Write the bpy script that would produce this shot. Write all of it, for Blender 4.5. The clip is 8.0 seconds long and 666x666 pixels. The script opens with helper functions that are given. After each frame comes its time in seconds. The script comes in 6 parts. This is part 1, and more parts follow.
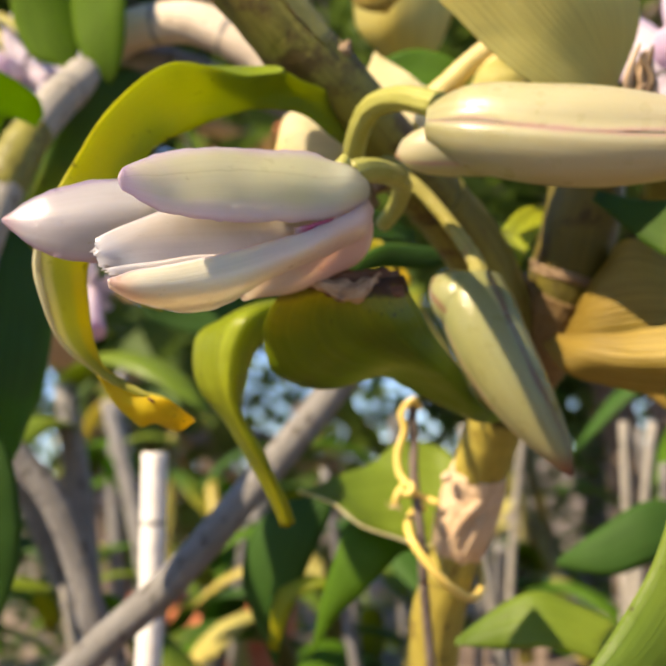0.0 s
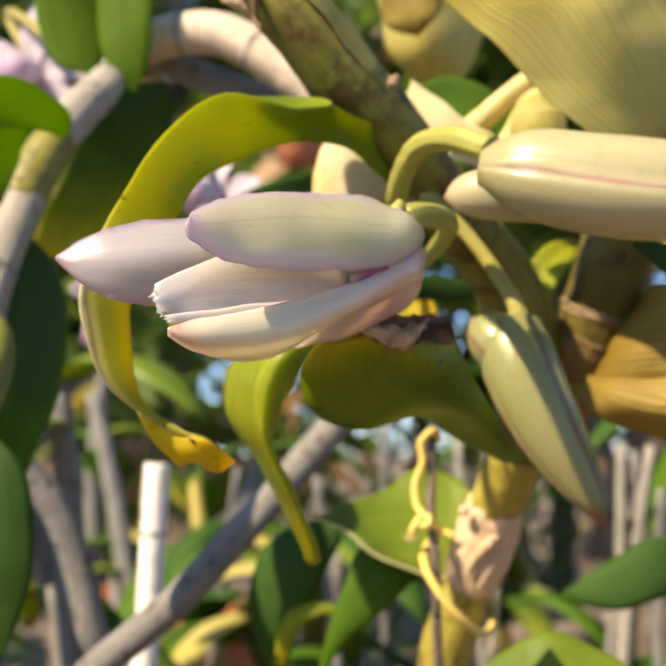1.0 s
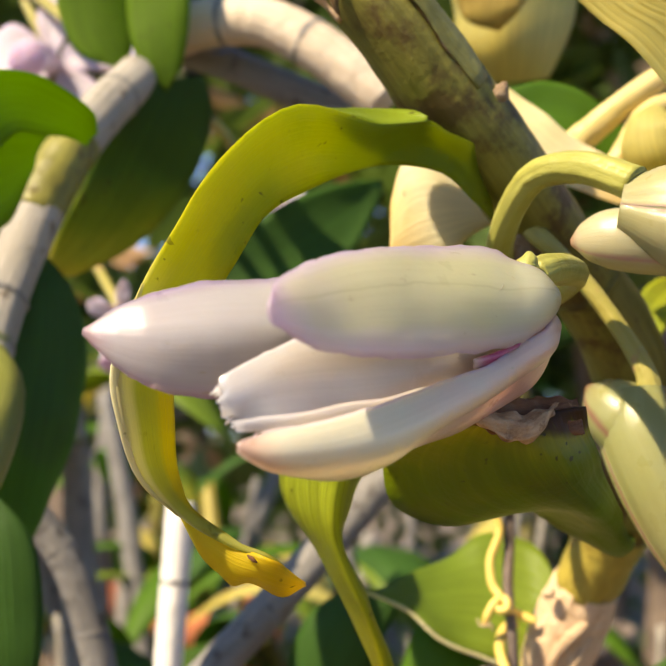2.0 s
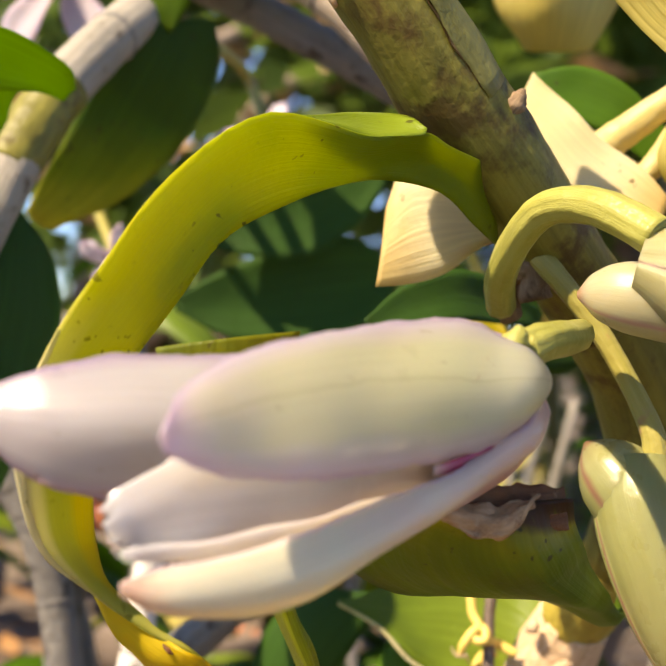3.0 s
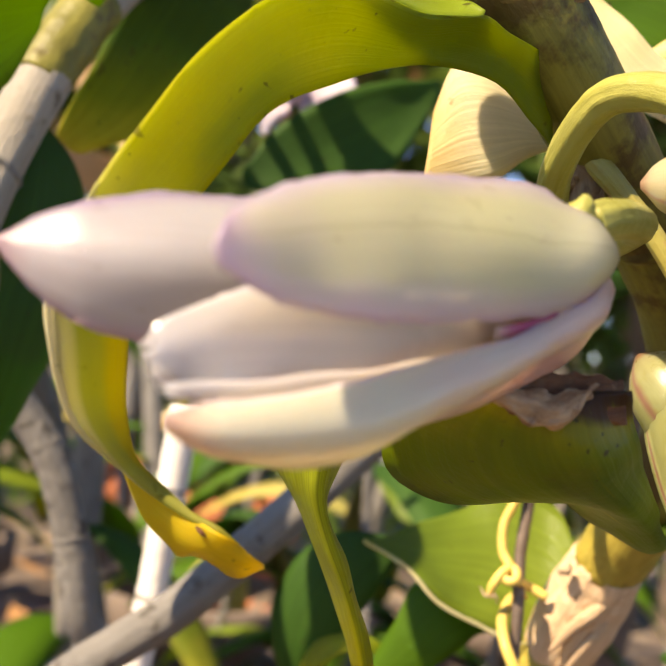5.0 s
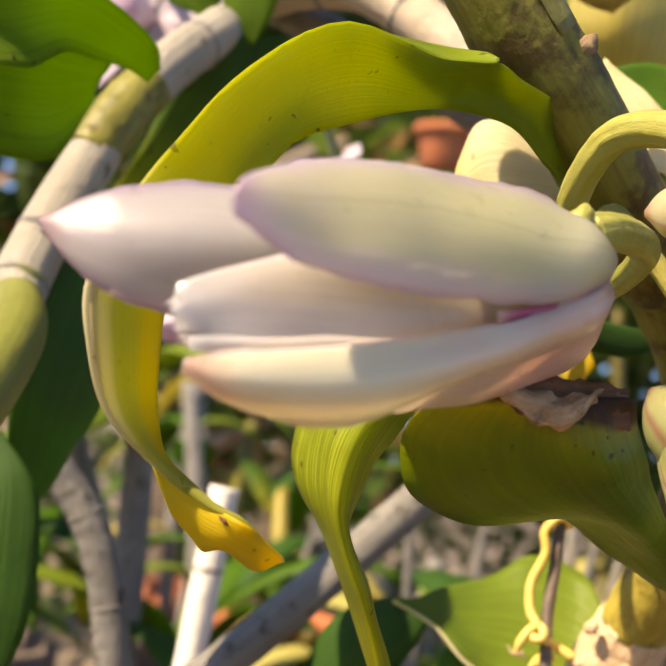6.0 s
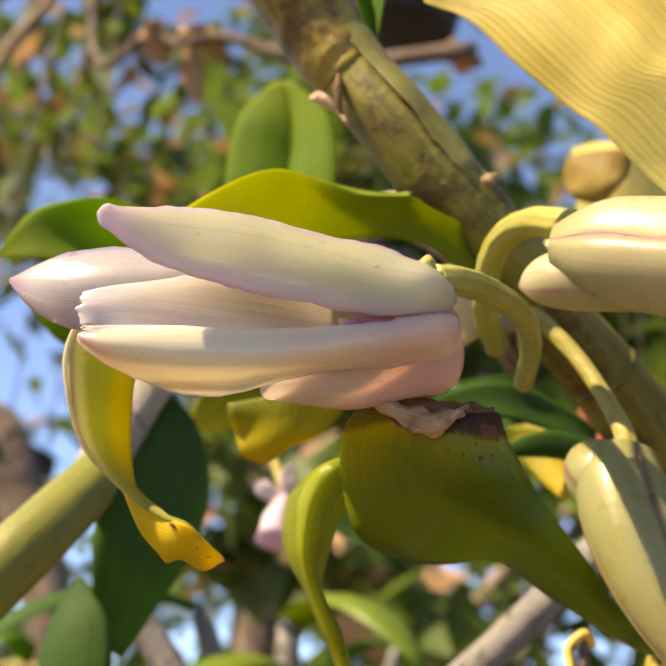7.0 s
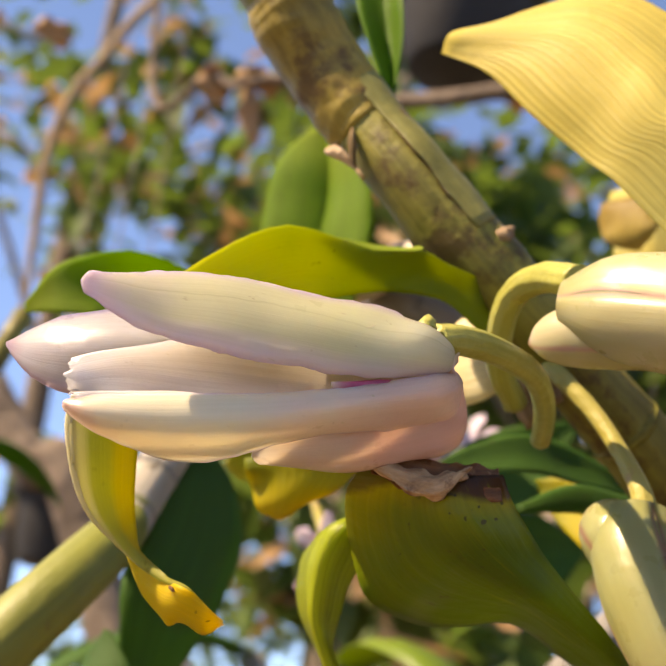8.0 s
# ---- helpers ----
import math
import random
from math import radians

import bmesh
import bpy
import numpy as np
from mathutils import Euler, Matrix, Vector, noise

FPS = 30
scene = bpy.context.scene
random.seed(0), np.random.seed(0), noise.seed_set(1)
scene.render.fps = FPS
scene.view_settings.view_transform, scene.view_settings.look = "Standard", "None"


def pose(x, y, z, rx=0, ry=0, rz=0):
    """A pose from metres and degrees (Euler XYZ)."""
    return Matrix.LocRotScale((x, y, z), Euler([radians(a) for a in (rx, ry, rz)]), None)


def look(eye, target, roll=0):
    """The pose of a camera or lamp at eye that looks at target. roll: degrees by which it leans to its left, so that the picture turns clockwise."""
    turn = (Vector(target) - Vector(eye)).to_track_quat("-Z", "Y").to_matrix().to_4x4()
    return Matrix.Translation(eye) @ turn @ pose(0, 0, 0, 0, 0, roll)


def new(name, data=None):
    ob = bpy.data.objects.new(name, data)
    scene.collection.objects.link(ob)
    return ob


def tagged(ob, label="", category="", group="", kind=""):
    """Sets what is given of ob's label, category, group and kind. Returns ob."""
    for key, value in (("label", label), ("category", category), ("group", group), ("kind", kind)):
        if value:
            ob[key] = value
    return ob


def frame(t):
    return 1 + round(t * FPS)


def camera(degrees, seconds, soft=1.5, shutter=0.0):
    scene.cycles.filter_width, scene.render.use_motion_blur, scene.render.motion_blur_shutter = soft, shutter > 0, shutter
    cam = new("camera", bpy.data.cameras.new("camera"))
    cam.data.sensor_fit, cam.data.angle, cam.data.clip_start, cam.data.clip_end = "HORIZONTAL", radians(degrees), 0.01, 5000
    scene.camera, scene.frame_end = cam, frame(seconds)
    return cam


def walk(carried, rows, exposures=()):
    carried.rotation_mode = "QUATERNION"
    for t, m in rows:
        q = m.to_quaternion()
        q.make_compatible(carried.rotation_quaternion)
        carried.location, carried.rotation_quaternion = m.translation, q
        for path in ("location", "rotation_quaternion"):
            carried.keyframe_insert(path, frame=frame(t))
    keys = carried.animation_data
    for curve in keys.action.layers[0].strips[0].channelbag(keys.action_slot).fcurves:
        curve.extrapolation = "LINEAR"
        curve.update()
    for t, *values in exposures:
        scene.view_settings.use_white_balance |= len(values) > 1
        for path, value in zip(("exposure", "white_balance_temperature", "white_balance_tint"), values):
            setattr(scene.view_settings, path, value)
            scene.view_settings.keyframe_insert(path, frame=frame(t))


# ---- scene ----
# ---- camera and its way ----
cam = camera(30.0, 8.0)
cam.data.dof.use_dof = True
cam.data.dof.focus_distance = 0.116
cam.data.dof.aperture_fstop = 47.0
walk(cam, [
    (0.0, pose(0.00879, -0.14438, 1.28286, 95.553, 2.400, 2.033)),
    (0.5, pose(0.00994, -0.15000, 1.28773, 95.158, 0.824, 1.058)),
    (1.0, pose(0.00002, -0.14265, 1.29002, 95.088, 0.132, 0.679)),
    (1.2, pose(-0.00492, -0.13400, 1.28758, 95.140, 0.199, 0.134)),
    (1.5, pose(-0.01158, -0.12142, 1.28902, 94.853, -0.680, 0.085)),
    (1.7, pose(-0.00893, -0.11830, 1.29339, 94.513, -0.659, 0.317)),
    (2.0, pose(-0.00957, -0.10891, 1.30274, 94.370, -1.197, 0.955)),
    (2.2, pose(-0.00403, -0.10204, 1.30726, 93.648, -1.657, 1.418)),
    (3.3, pose(-0.00383, -0.09154, 1.31862, 89.240, -6.673, 2.505)),
    (3.5, pose(-0.00144, -0.09394, 1.31721, 89.761, -6.628, 2.522)),
    (4.0, pose(-0.00484, -0.09452, 1.31565, 90.039, -7.003, 2.526)),
    (4.5, pose(-0.00508, -0.08999, 1.30877, 89.891, -6.917, 2.679)),
    (4.7, pose(-0.00579, -0.08691, 1.30840, 89.333, -7.312, 2.918)),
    (5.8, pose(-0.00529, -0.08587, 1.30193, 91.848, -8.194, 3.270)),
    (6.0, pose(-0.00152, -0.09223, 1.29785, 95.101, -8.391, 5.357)),
    (6.2, pose(0.01203, -0.09728, 1.28892, 99.256, -7.731, 10.002)),
    (6.5, pose(0.03156, -0.10537, 1.27989, 104.949, -6.435, 14.753)),
    (6.8, pose(0.03294, -0.10910, 1.27294, 108.345, -6.027, 15.819)),
    (7.0, pose(0.03396, -0.11005, 1.26935, 108.977, -6.251, 15.596)),
    (7.2, pose(0.03521, -0.11167, 1.26712, 109.372, -6.487, 15.875)),
    (7.5, pose(0.04126, -0.11093, 1.26952, 109.302, -6.579, 17.830)),
    (7.8, pose(0.04284, -0.10918, 1.26857, 110.703, -6.188, 18.873)),
    (8.0, pose(0.04040, -0.10760, 1.27320, 110.197, -7.123, 18.749)),
], exposures=[(0.0, 1.77, 7650, 13), (2.2, 1.76, 7700, 10), (3.5, 1.87, 8050, 14), (4.7, 1.87, 8050, 14), (6.0, 1.82, 8250, 13), (6.8, 1.95, 8600, 16), (8.0, 2.00, 8700, 17)])

# ---- daylight ----
SUN_AT = Vector((-0.53, -0.42, 0.74)).normalized()
world = bpy.data.worlds.new("daylight")
scene.world = world
world.use_nodes = True
wn = world.node_tree
sky = wn.nodes.new("ShaderNodeTexSky")
sky.sky_type = 'NISHITA'
sky.sun_disc = False
sky.ozone_density = 6.0
sky.air_density = 0.5
sky.dust_density = 0.1
sky.sun_elevation = math.asin(SUN_AT.z)
sky.sun_rotation = math.atan2(SUN_AT.x, SUN_AT.y)
wn.links.new(sky.outputs[0], wn.nodes["Background"].inputs[0])
wn.nodes["Background"].inputs[1].default_value = 0.110
sun = new("sun", bpy.data.lights.new("sun", 'SUN'))
sun.data.energy = 3.2
sun.data.angle = radians(0.5)
sun.data.color = (1.0, 0.89, 0.72)
sun.matrix_world = look(SUN_AT * 5, (0, 0, 0))

# ---- materials ----
def nodes_of(name):
    m = bpy.data.materials.new(name)
    m.use_nodes = True
    t = m.node_tree
    return m, t, t.nodes["Principled BSDF"], t.nodes["Material Output"]


def add(t, kind, **values):
    n = t.nodes.new(kind)
    for key, value in values.items():
        n.inputs[key.replace("_", " ")].default_value = value
    return n


def ramp(t, stops):
    n = t.nodes.new("ShaderNodeValToRGB")
    e = n.color_ramp.elements
    while len(e) < len(stops):
        e.new(0.5)
    for item, (at, col) in zip(e, stops):
        item.position = at
        item.color = (*col, 1) if len(col) == 3 else col
    return n


def mixer(t, a, b, fac, mode='MIX'):
    n = t.nodes.new("ShaderNodeMix")
    n.data_type, n.blend_type = 'RGBA', mode
    for sock, value in ((n.inputs[0], fac), (n.inputs[6], a), (n.inputs[7], b)):
        if isinstance(value, bpy.types.NodeSocket):
            t.links.new(value, sock)
        elif isinstance(value, (int, float)):
            sock.default_value = value
        else:
            sock.default_value = (*value, 1)
    return n.outputs[2]


def calc(t, op, a, b=None, c=None):
    n = t.nodes.new("ShaderNodeMath")
    n.operation = op
    for sock, value in zip(n.inputs, (a, b, c)):
        if isinstance(value, bpy.types.NodeSocket):
            t.links.new(value, sock)
        elif value is not None:
            sock.default_value = value
    return n.outputs[0]


def coarse(t, scale, detail=3.0, rough=0.55, stretch=(1, 1, 1), coords="Object"):
    tc = t.nodes.new("ShaderNodeTexCoord")
    mp = t.nodes.new("ShaderNodeMapping")
    mp.inputs["Scale"].default_value = stretch
    t.links.new(tc.outputs[coords], mp.inputs[0])
    n = add(t, "ShaderNodeTexNoise", Scale=scale, Detail=detail, Roughness=rough)
    t.links.new(mp.outputs[0], n.inputs[0])
    return n.outputs[0]


def unit_uv(t):
    uv = t.nodes.new("ShaderNodeUVMap")
    uv.uv_map = "unit"
    sep = t.nodes.new("ShaderNodeSeparateXYZ")
    t.links.new(uv.outputs[0], sep.inputs[0])
    return uv.outputs[0], sep.outputs[0], sep.outputs[1]


def leaf_mat(name, along, through_col, thin=0.4, gloss=0.38, veins=26, vein_dark=0.25, specks=0.0, blotch=None, blotch_at=0.6, across=None, across_at=0.5):
    """A strap leaf: colours along its length, parallel veins, blotches, specks and light that shines through."""
    m, t, p, out = nodes_of(name)
    vec, u, v = unit_uv(t)
    cloud = coarse(t, 90, 4)
    shifted = calc(t, 'ADD', u, calc(t, 'MULTIPLY', calc(t, 'SUBTRACT', cloud, 0.5), 0.35))
    base = ramp(t, along)
    t.links.new(shifted, base.inputs[0])
    colour = base.outputs[0]
    if across:
        band = ramp(t, across)
        t.links.new(calc(t, 'ADD', v, calc(t, 'MULTIPLY', calc(t, 'SUBTRACT', cloud, 0.5), 0.12)), band.inputs[0])
        begin = ramp(t, [(across_at - 0.06, (0, 0, 0)), (across_at + 0.08, (1, 1, 1)), (0.80, (1, 1, 1)), (0.86, (0, 0, 0))])
        t.links.new(u, begin.inputs[0])
        colour = mixer(t, colour, band.outputs[0], calc(t, 'MULTIPLY', begin.outputs[0], 0.85))
    if blotch:
        patch = ramp(t, [(blotch_at - 0.06, (0, 0, 0)), (blotch_at + 0.08, (1, 1, 1))])
        bm = t.nodes.new("ShaderNodeMapping")
        bm.inputs["Scale"].default_value = (2.2, 9, 1)
        t.links.new(vec, bm.inputs[0])
        bn = add(t, "ShaderNodeTexNoise", Scale=1.0, Detail=4.0, Roughness=0.6)
        t.links.new(bm.outputs[0], bn.inputs[0])
        t.links.new(bn.outputs[0], patch.inputs[0])
        colour = mixer(t, colour, blotch, patch.outputs[0])
    mp = t.nodes.new("ShaderNodeMapping")
    mp.inputs["Scale"].default_value = (0.5, veins, 1)
    t.links.new(vec, mp.inputs[0])
    streak = add(t, "ShaderNodeTexNoise", Scale=1.0, Detail=3.0, Roughness=0.6)
    t.links.new(mp.outputs[0], streak.inputs[0])
    lines = ramp(t, [(0.42, (1, 1, 1)), (0.56, (1 - vein_dark,) * 3), (0.7, (1, 1, 1))])
    t.links.new(streak.outputs[0], lines.inputs[0])
    colour = mixer(t, colour, lines.outputs[0], 1.0, 'MULTIPLY')
    if specks:
        dots = ramp(t, [(0.70 - specks * 0.05, (0, 0, 0)), (0.74 - specks * 0.05, (1, 1, 1))])
        t.links.new(coarse(t, 900, 1.5, 0.4), dots.inputs[0])
        few = ramp(t, [(0.5, (0, 0, 0)), (0.62, (1, 1, 1))])
        t.links.new(coarse(t, 120, 2), few.inputs[0])
        colour = mixer(t, colour, (0.05, 0.03, 0.01), calc(t, 'MULTIPLY', dots.outputs[0], few.outputs[0]))
    t.links.new(colour, p.inputs["Base Color"])
    p.inputs["Roughness"].default_value = gloss
    p.inputs["Specular IOR Level"].default_value = 0.28
    bump = add(t, "ShaderNodeBump", Strength=0.4, Distance=0.0006)
    t.links.new(calc(t, 'ADD', streak.outputs[0], calc(t, 'MULTIPLY', coarse(t, 500, 3), 0.6)), bump.inputs["Height"])
    t.links.new(bump.outputs[0], p.inputs["Normal"])
    tr = add(t, "ShaderNodeBsdfTranslucent")
    t.links.new(mixer(t, colour, through_col, 0.45), tr.inputs[0])
    mix = add(t, "ShaderNodeMixShader", Fac=thin)
    t.links.new(p.outputs[0], mix.inputs[1])
    t.links.new(tr.outputs[0], mix.inputs[2])
    t.links.new(mix.outputs[0], out.inputs[0])
    return m


def petal_mat(name, along, edge, tip, edge_at=0.75, thin=0.3, veins=14, gloss=0.36, rib=0.0, wetness=0.45, soft=0.65, depth=0.003):
    """A waxy petal: colours along it, tinted rims, faint veins, small bruises."""
    m, t, p, out = nodes_of(name)
    vec, u, v = unit_uv(t)
    base = ramp(t, along)
    wob = calc(t, 'MULTIPLY', calc(t, 'SUBTRACT', coarse(t, 160, 3), 0.5), 0.3)
    t.links.new(calc(t, 'ADD', u, wob), base.inputs[0])
    rim = calc(t, 'ADD', calc(t, 'ABSOLUTE', calc(t, 'SUBTRACT', calc(t, 'MULTIPLY', v, 2.0), 1.0)), calc(t, 'MULTIPLY', wob, 0.6))
    rimr = ramp(t, [(edge_at, (0, 0, 0)), (1.0, (1, 1, 1))])
    t.links.new(rim, rimr.inputs[0])
    colour = mixer(t, base.outputs[0], edge, calc(t, 'MULTIPLY', rimr.outputs[0], 0.85))
    hem = ramp(t, [(0.93, (0, 0, 0)), (0.99, (1, 1, 1))])
    t.links.new(rim, hem.inputs[0])
    colour = mixer(t, colour, (edge[0] * 0.85, edge[1] * 0.72, edge[2] * 0.84), calc(t, 'MULTIPLY', hem.outputs[0], 0.4))
    tipr = ramp(t, [(0.86, (0, 0, 0)), (1.0, (1, 1, 1))])
    t.links.new(calc(t, 'ADD', u, calc(t, 'MULTIPLY', wob, 0.4)), tipr.inputs[0])
    colour = mixer(t, colour, tip, calc(t, 'MULTIPLY', tipr.outputs[0], 0.8))
    mp = t.nodes.new("ShaderNodeMapping")
    mp.inputs["Scale"].default_value = (1.5, veins, 1)
    t.links.new(vec, mp.inputs[0])
    streak = add(t, "ShaderNodeTexNoise", Scale=1.0, Detail=4.0, Roughness=0.6)
    t.links.new(mp.outputs[0], streak.inputs[0])
    lines = ramp(t, [(0.35, (0.95, 0.95, 0.92)), (0.6, (1, 1, 1))])
    t.links.new(streak.outputs[0], lines.inputs[0])
    colour = mixer(t, colour, lines.outputs[0], 0.8, 'MULTIPLY')
    bruise = ramp(t, [(0.69, (0, 0, 0)), (0.74, (1, 1, 1))])
    t.links.new(coarse(t, 420, 3, 0.6, (1, 1, 3)), bruise.inputs[0])
    colour = mixer(t, colour, (0.42, 0.34, 0.18), calc(t, 'MULTIPLY', bruise.outputs[0], 0.45))
    if rib:
        off = calc(t, 'ABSOLUTE', calc(t, 'ADD', calc(t, 'SUBTRACT', v, 0.47), calc(t, 'MULTIPLY', wob, 0.45)))
        near = calc(t, 'SUBTRACT', 1.0, calc(t, 'SMOOTH_MIN', calc(t, 'DIVIDE', off, 0.018), 1.0, 0.2))
        colour = mixer(t, colour, (0.40, 0.38, 0.16), calc(t, 'MULTIPLY', near, rib))
    t.links.new(colour, p.inputs["Base Color"])
    p.inputs["Coat Weight"].default_value = wetness
    p.inputs["Coat Roughness"].default_value = 0.08
    wet = add(t, "ShaderNodeBump", Strength=0.6, Distance=0.0006)
    t.links.new(coarse(t, 330, 5, 0.6, (1, 1, 2.5)), wet.inputs["Height"])
    t.links.new(wet.outputs[0], p.inputs["Coat Normal"])
    gl = ramp(t, [(0.3, (gloss - 0.1,) * 3), (0.7, (gloss + 0.15,) * 3)])
    t.links.new(coarse(t, 300, 3), gl.inputs[0])
    t.links.new(gl.outputs[0], p.inputs["Roughness"])
    p.inputs["Subsurface Weight"].default_value = soft
    p.inputs["Subsurface Radius"].default_value = (1.0, 0.88, 0.74)
    p.inputs["Subsurface Scale"].default_value = depth
    bump = add(t, "ShaderNodeBump", Strength=0.16, Distance=0.0005)
    t.links.new(calc(t, 'ADD', streak.outputs[0], calc(t, 'MULTIPLY', coarse(t, 700, 4), 0.5)), bump.inputs["Height"])
    t.links.new(bump.outputs[0], p.inputs["Normal"])
    tr = add(t, "ShaderNodeBsdfTranslucent")
    t.links.new(colour, tr.inputs[0])
    mix = add(t, "ShaderNodeMixShader", Fac=thin)
    t.links.new(p.outputs[0], mix.inputs[1])
    t.links.new(tr.outputs[0], mix.inputs[2])
    t.links.new(mix.outputs[0], out.inputs[0])
    return m


def stalk_mat(name, a, b, spot, spot_at=0.62, gloss=0.45, ribs=18, bump_by=0.3, dirt=250):
    """A cane, stalk or stick: two colours in long streaks, with stains."""
    m, t, p, out = nodes_of(name)
    vec, u, v = unit_uv(t)
    mp = t.nodes.new("ShaderNodeMapping")
    mp.inputs["Scale"].default_value = (2.5, ribs, 1)
    t.links.new(vec, mp.inputs[0])
    streak = add(t, "ShaderNodeTexNoise", Scale=1.0, Detail=5.0, Roughness=0.65)
    t.links.new(mp.outputs[0], streak.inputs[0])
    r = ramp(t, [(0.3, a), (0.7, b)])
    t.links.new(calc(t, 'ADD', calc(t, 'MULTIPLY', streak.outputs[0], 0.6), calc(t, 'MULTIPLY', coarse(t, 70, 3), 0.4)), r.inputs[0])
    st = ramp(t, [(spot_at, (0, 0, 0)), (spot_at + 0.1, (1, 1, 1))])
    t.links.new(coarse(t, dirt, 5, 0.65), st.inputs[0])
    colour = mixer(t, r.outputs[0], spot, calc(t, 'MULTIPLY', st.outputs[0], 0.8))
    t.links.new(colour, p.inputs["Base Color"])
    p.inputs["Roughness"].default_value = gloss
    p.inputs["Specular IOR Level"].default_value = 0.3
    bump = add(t, "ShaderNodeBump", Strength=bump_by, Distance=0.0008)
    t.links.new(calc(t, 'ADD', streak.outputs[0], coarse(t, 600, 4)), bump.inputs["Height"])
    t.links.new(bump.outputs[0], p.inputs["Normal"])
    return m


def plain_mat(name, a, b, scale, gloss=0.8, bump_by=0.4, depth=0.002, metal=0.0):
    m, t, p, out = nodes_of(name)
    r = ramp(t, [(0.32, a), (0.68, b)])
    t.links.new(coarse(t, scale, 6, 0.62), r.inputs[0])
    t.links.new(r.outputs[0], p.inputs["Base Color"])
    p.inputs["Roughness"].default_value = gloss
    p.inputs["Metallic"].default_value = metal
    bump = add(t, "ShaderNodeBump", Strength=bump_by, Distance=depth)
    t.links.new(coarse(t, scale * 4, 6), bump.inputs["Height"])
    t.links.new(bump.outputs[0], p.inputs["Normal"])
    return m


SEPAL = petal_mat("cream sepal", [(0.0, (0.685, 0.668, 0.528)), (0.35, (0.695, 0.688, 0.443)), (0.75, (0.726, 0.698, 0.486)), (1.0, (0.748, 0.657, 0.632))], (0.669, 0.541, 0.708), (0.625, 0.452, 0.568), 0.52, 0.60, 14, 0.36, 0.3)
SIDE = petal_mat("white pink petal", [(0.0, (0.502, 0.473, 0.386)), (0.5, (0.543, 0.515, 0.505)), (1.0, (0.520, 0.465, 0.486))], (0.472, 0.329, 0.462), (0.425, 0.229, 0.263), 0.72, 0.48, 14, 0.34, 0.0, 0.85)
LOWER = petal_mat("rosy cream sepal", [(0.0, (0.632, 0.375, 0.323)), (0.35, (0.632, 0.476, 0.373)), (0.6, (0.600, 0.557, 0.390)), (0.85, (0.597, 0.537, 0.390)), (1.0, (0.551, 0.366, 0.290))], (0.624, 0.459, 0.490), (0.416, 0.170, 0.114), 0.86, 0.16, soft=0.6, depth=0.004)
CHIN = petal_mat("rose chin", [(0.0, (0.618, 0.372, 0.318)), (0.6, (0.618, 0.415, 0.352)), (1.0, (0.610, 0.519, 0.385))], (0.645, 0.458, 0.444), (0.600, 0.485, 0.360), 0.9, 0.36, soft=0.6, depth=0.004)
LIP = petal_mat("white lip", [(0.0, (0.701, 0.567, 0.450)), (0.6, (0.749, 0.664, 0.581)), (1.0, (0.800, 0.759, 0.741))], (0.771, 0.702, 0.676), (0.800, 0.759, 0.741), 0.9, 0.48, 10, 0.14, 0.0, 1.0)
THROAT = petal_mat("magenta throat", [(0.0, (0.30, 0.012, 0.10)), (0.7, (0.38, 0.03, 0.14)), (1.0, (0.50, 0.22, 0.28))], (0.34, 0.03, 0.13), (0.50, 0.34, 0.36), 0.9, 0.2)
SCAR = petal_mat("petal scar", [(0.0, (0.60, 0.54, 0.34)), (1.0, (0.64, 0.57, 0.38))], (0.60, 0.54, 0.34), (0.60, 0.54, 0.34), 0.9)
CLOSED = petal_mat("cream green bud", [(0.0, (0.416, 0.380, 0.174)), (0.3, (0.496, 0.456, 0.255)), (0.8, (0.528, 0.463, 0.290)), (1.0, (0.481, 0.341, 0.228))], (0.544, 0.349, 0.269), (0.432, 0.229, 0.135), 0.90, 0.32, 12, 0.34, wetness=0.35)
HANG = petal_mat("green bud", [(0.0, (0.337, 0.335, 0.119)), (0.5, (0.362, 0.360, 0.148)), (0.85, (0.348, 0.310, 0.142)), (1.0, (0.299, 0.176, 0.088))], (0.325, 0.164, 0.106), (0.250, 0.082, 0.048), 0.88, 0.36, 12, 0.32, 0.0, 0.3)
PEDICEL = stalk_mat("green pedicel", (0.20, 0.195, 0.03), (0.36, 0.345, 0.09), (0.36, 0.25, 0.15), 0.66, 0.36, 5)
PEDICEL_RED = stalk_mat("reddish pedicel", (0.22, 0.20, 0.035), (0.36, 0.31, 0.09), (0.30, 0.13, 0.09), 0.58, 0.4, 5)
CANE = stalk_mat("olive cane", (0.045, 0.040, 0.003), (0.270, 0.245, 0.045), (0.050, 0.024, 0.006), 0.51, 0.50, 7, 0.25, 110)
CANE_TOP = stalk_mat("tan olive cane", (0.07, 0.048, 0.005), (0.36, 0.27, 0.05), (0.065, 0.030, 0.008), 0.53, 0.48, 7, 0.25, 110)
CANE_LIME = stalk_mat("yellow green cane", (0.10, 0.11, 0.016), (0.21, 0.215, 0.045), (0.14, 0.11, 0.03), 0.62, 0.5, 8, 0.25)
# Extra white puts strong sunlight into this dry cane's colour.
CANE_WHITE = stalk_mat("sun-brightened white cane", (0.600, 0.560, 0.500), (0.840, 0.800, 0.745), (0.400, 0.330, 0.265), 0.68, 0.7, 16, 0.4)
CANE_SAGE = stalk_mat("grey green sheath", (0.105, 0.102, 0.022), (0.215, 0.205, 0.060), (0.09, 0.050, 0.016), 0.56, 0.48, 8, 0.25, 130)
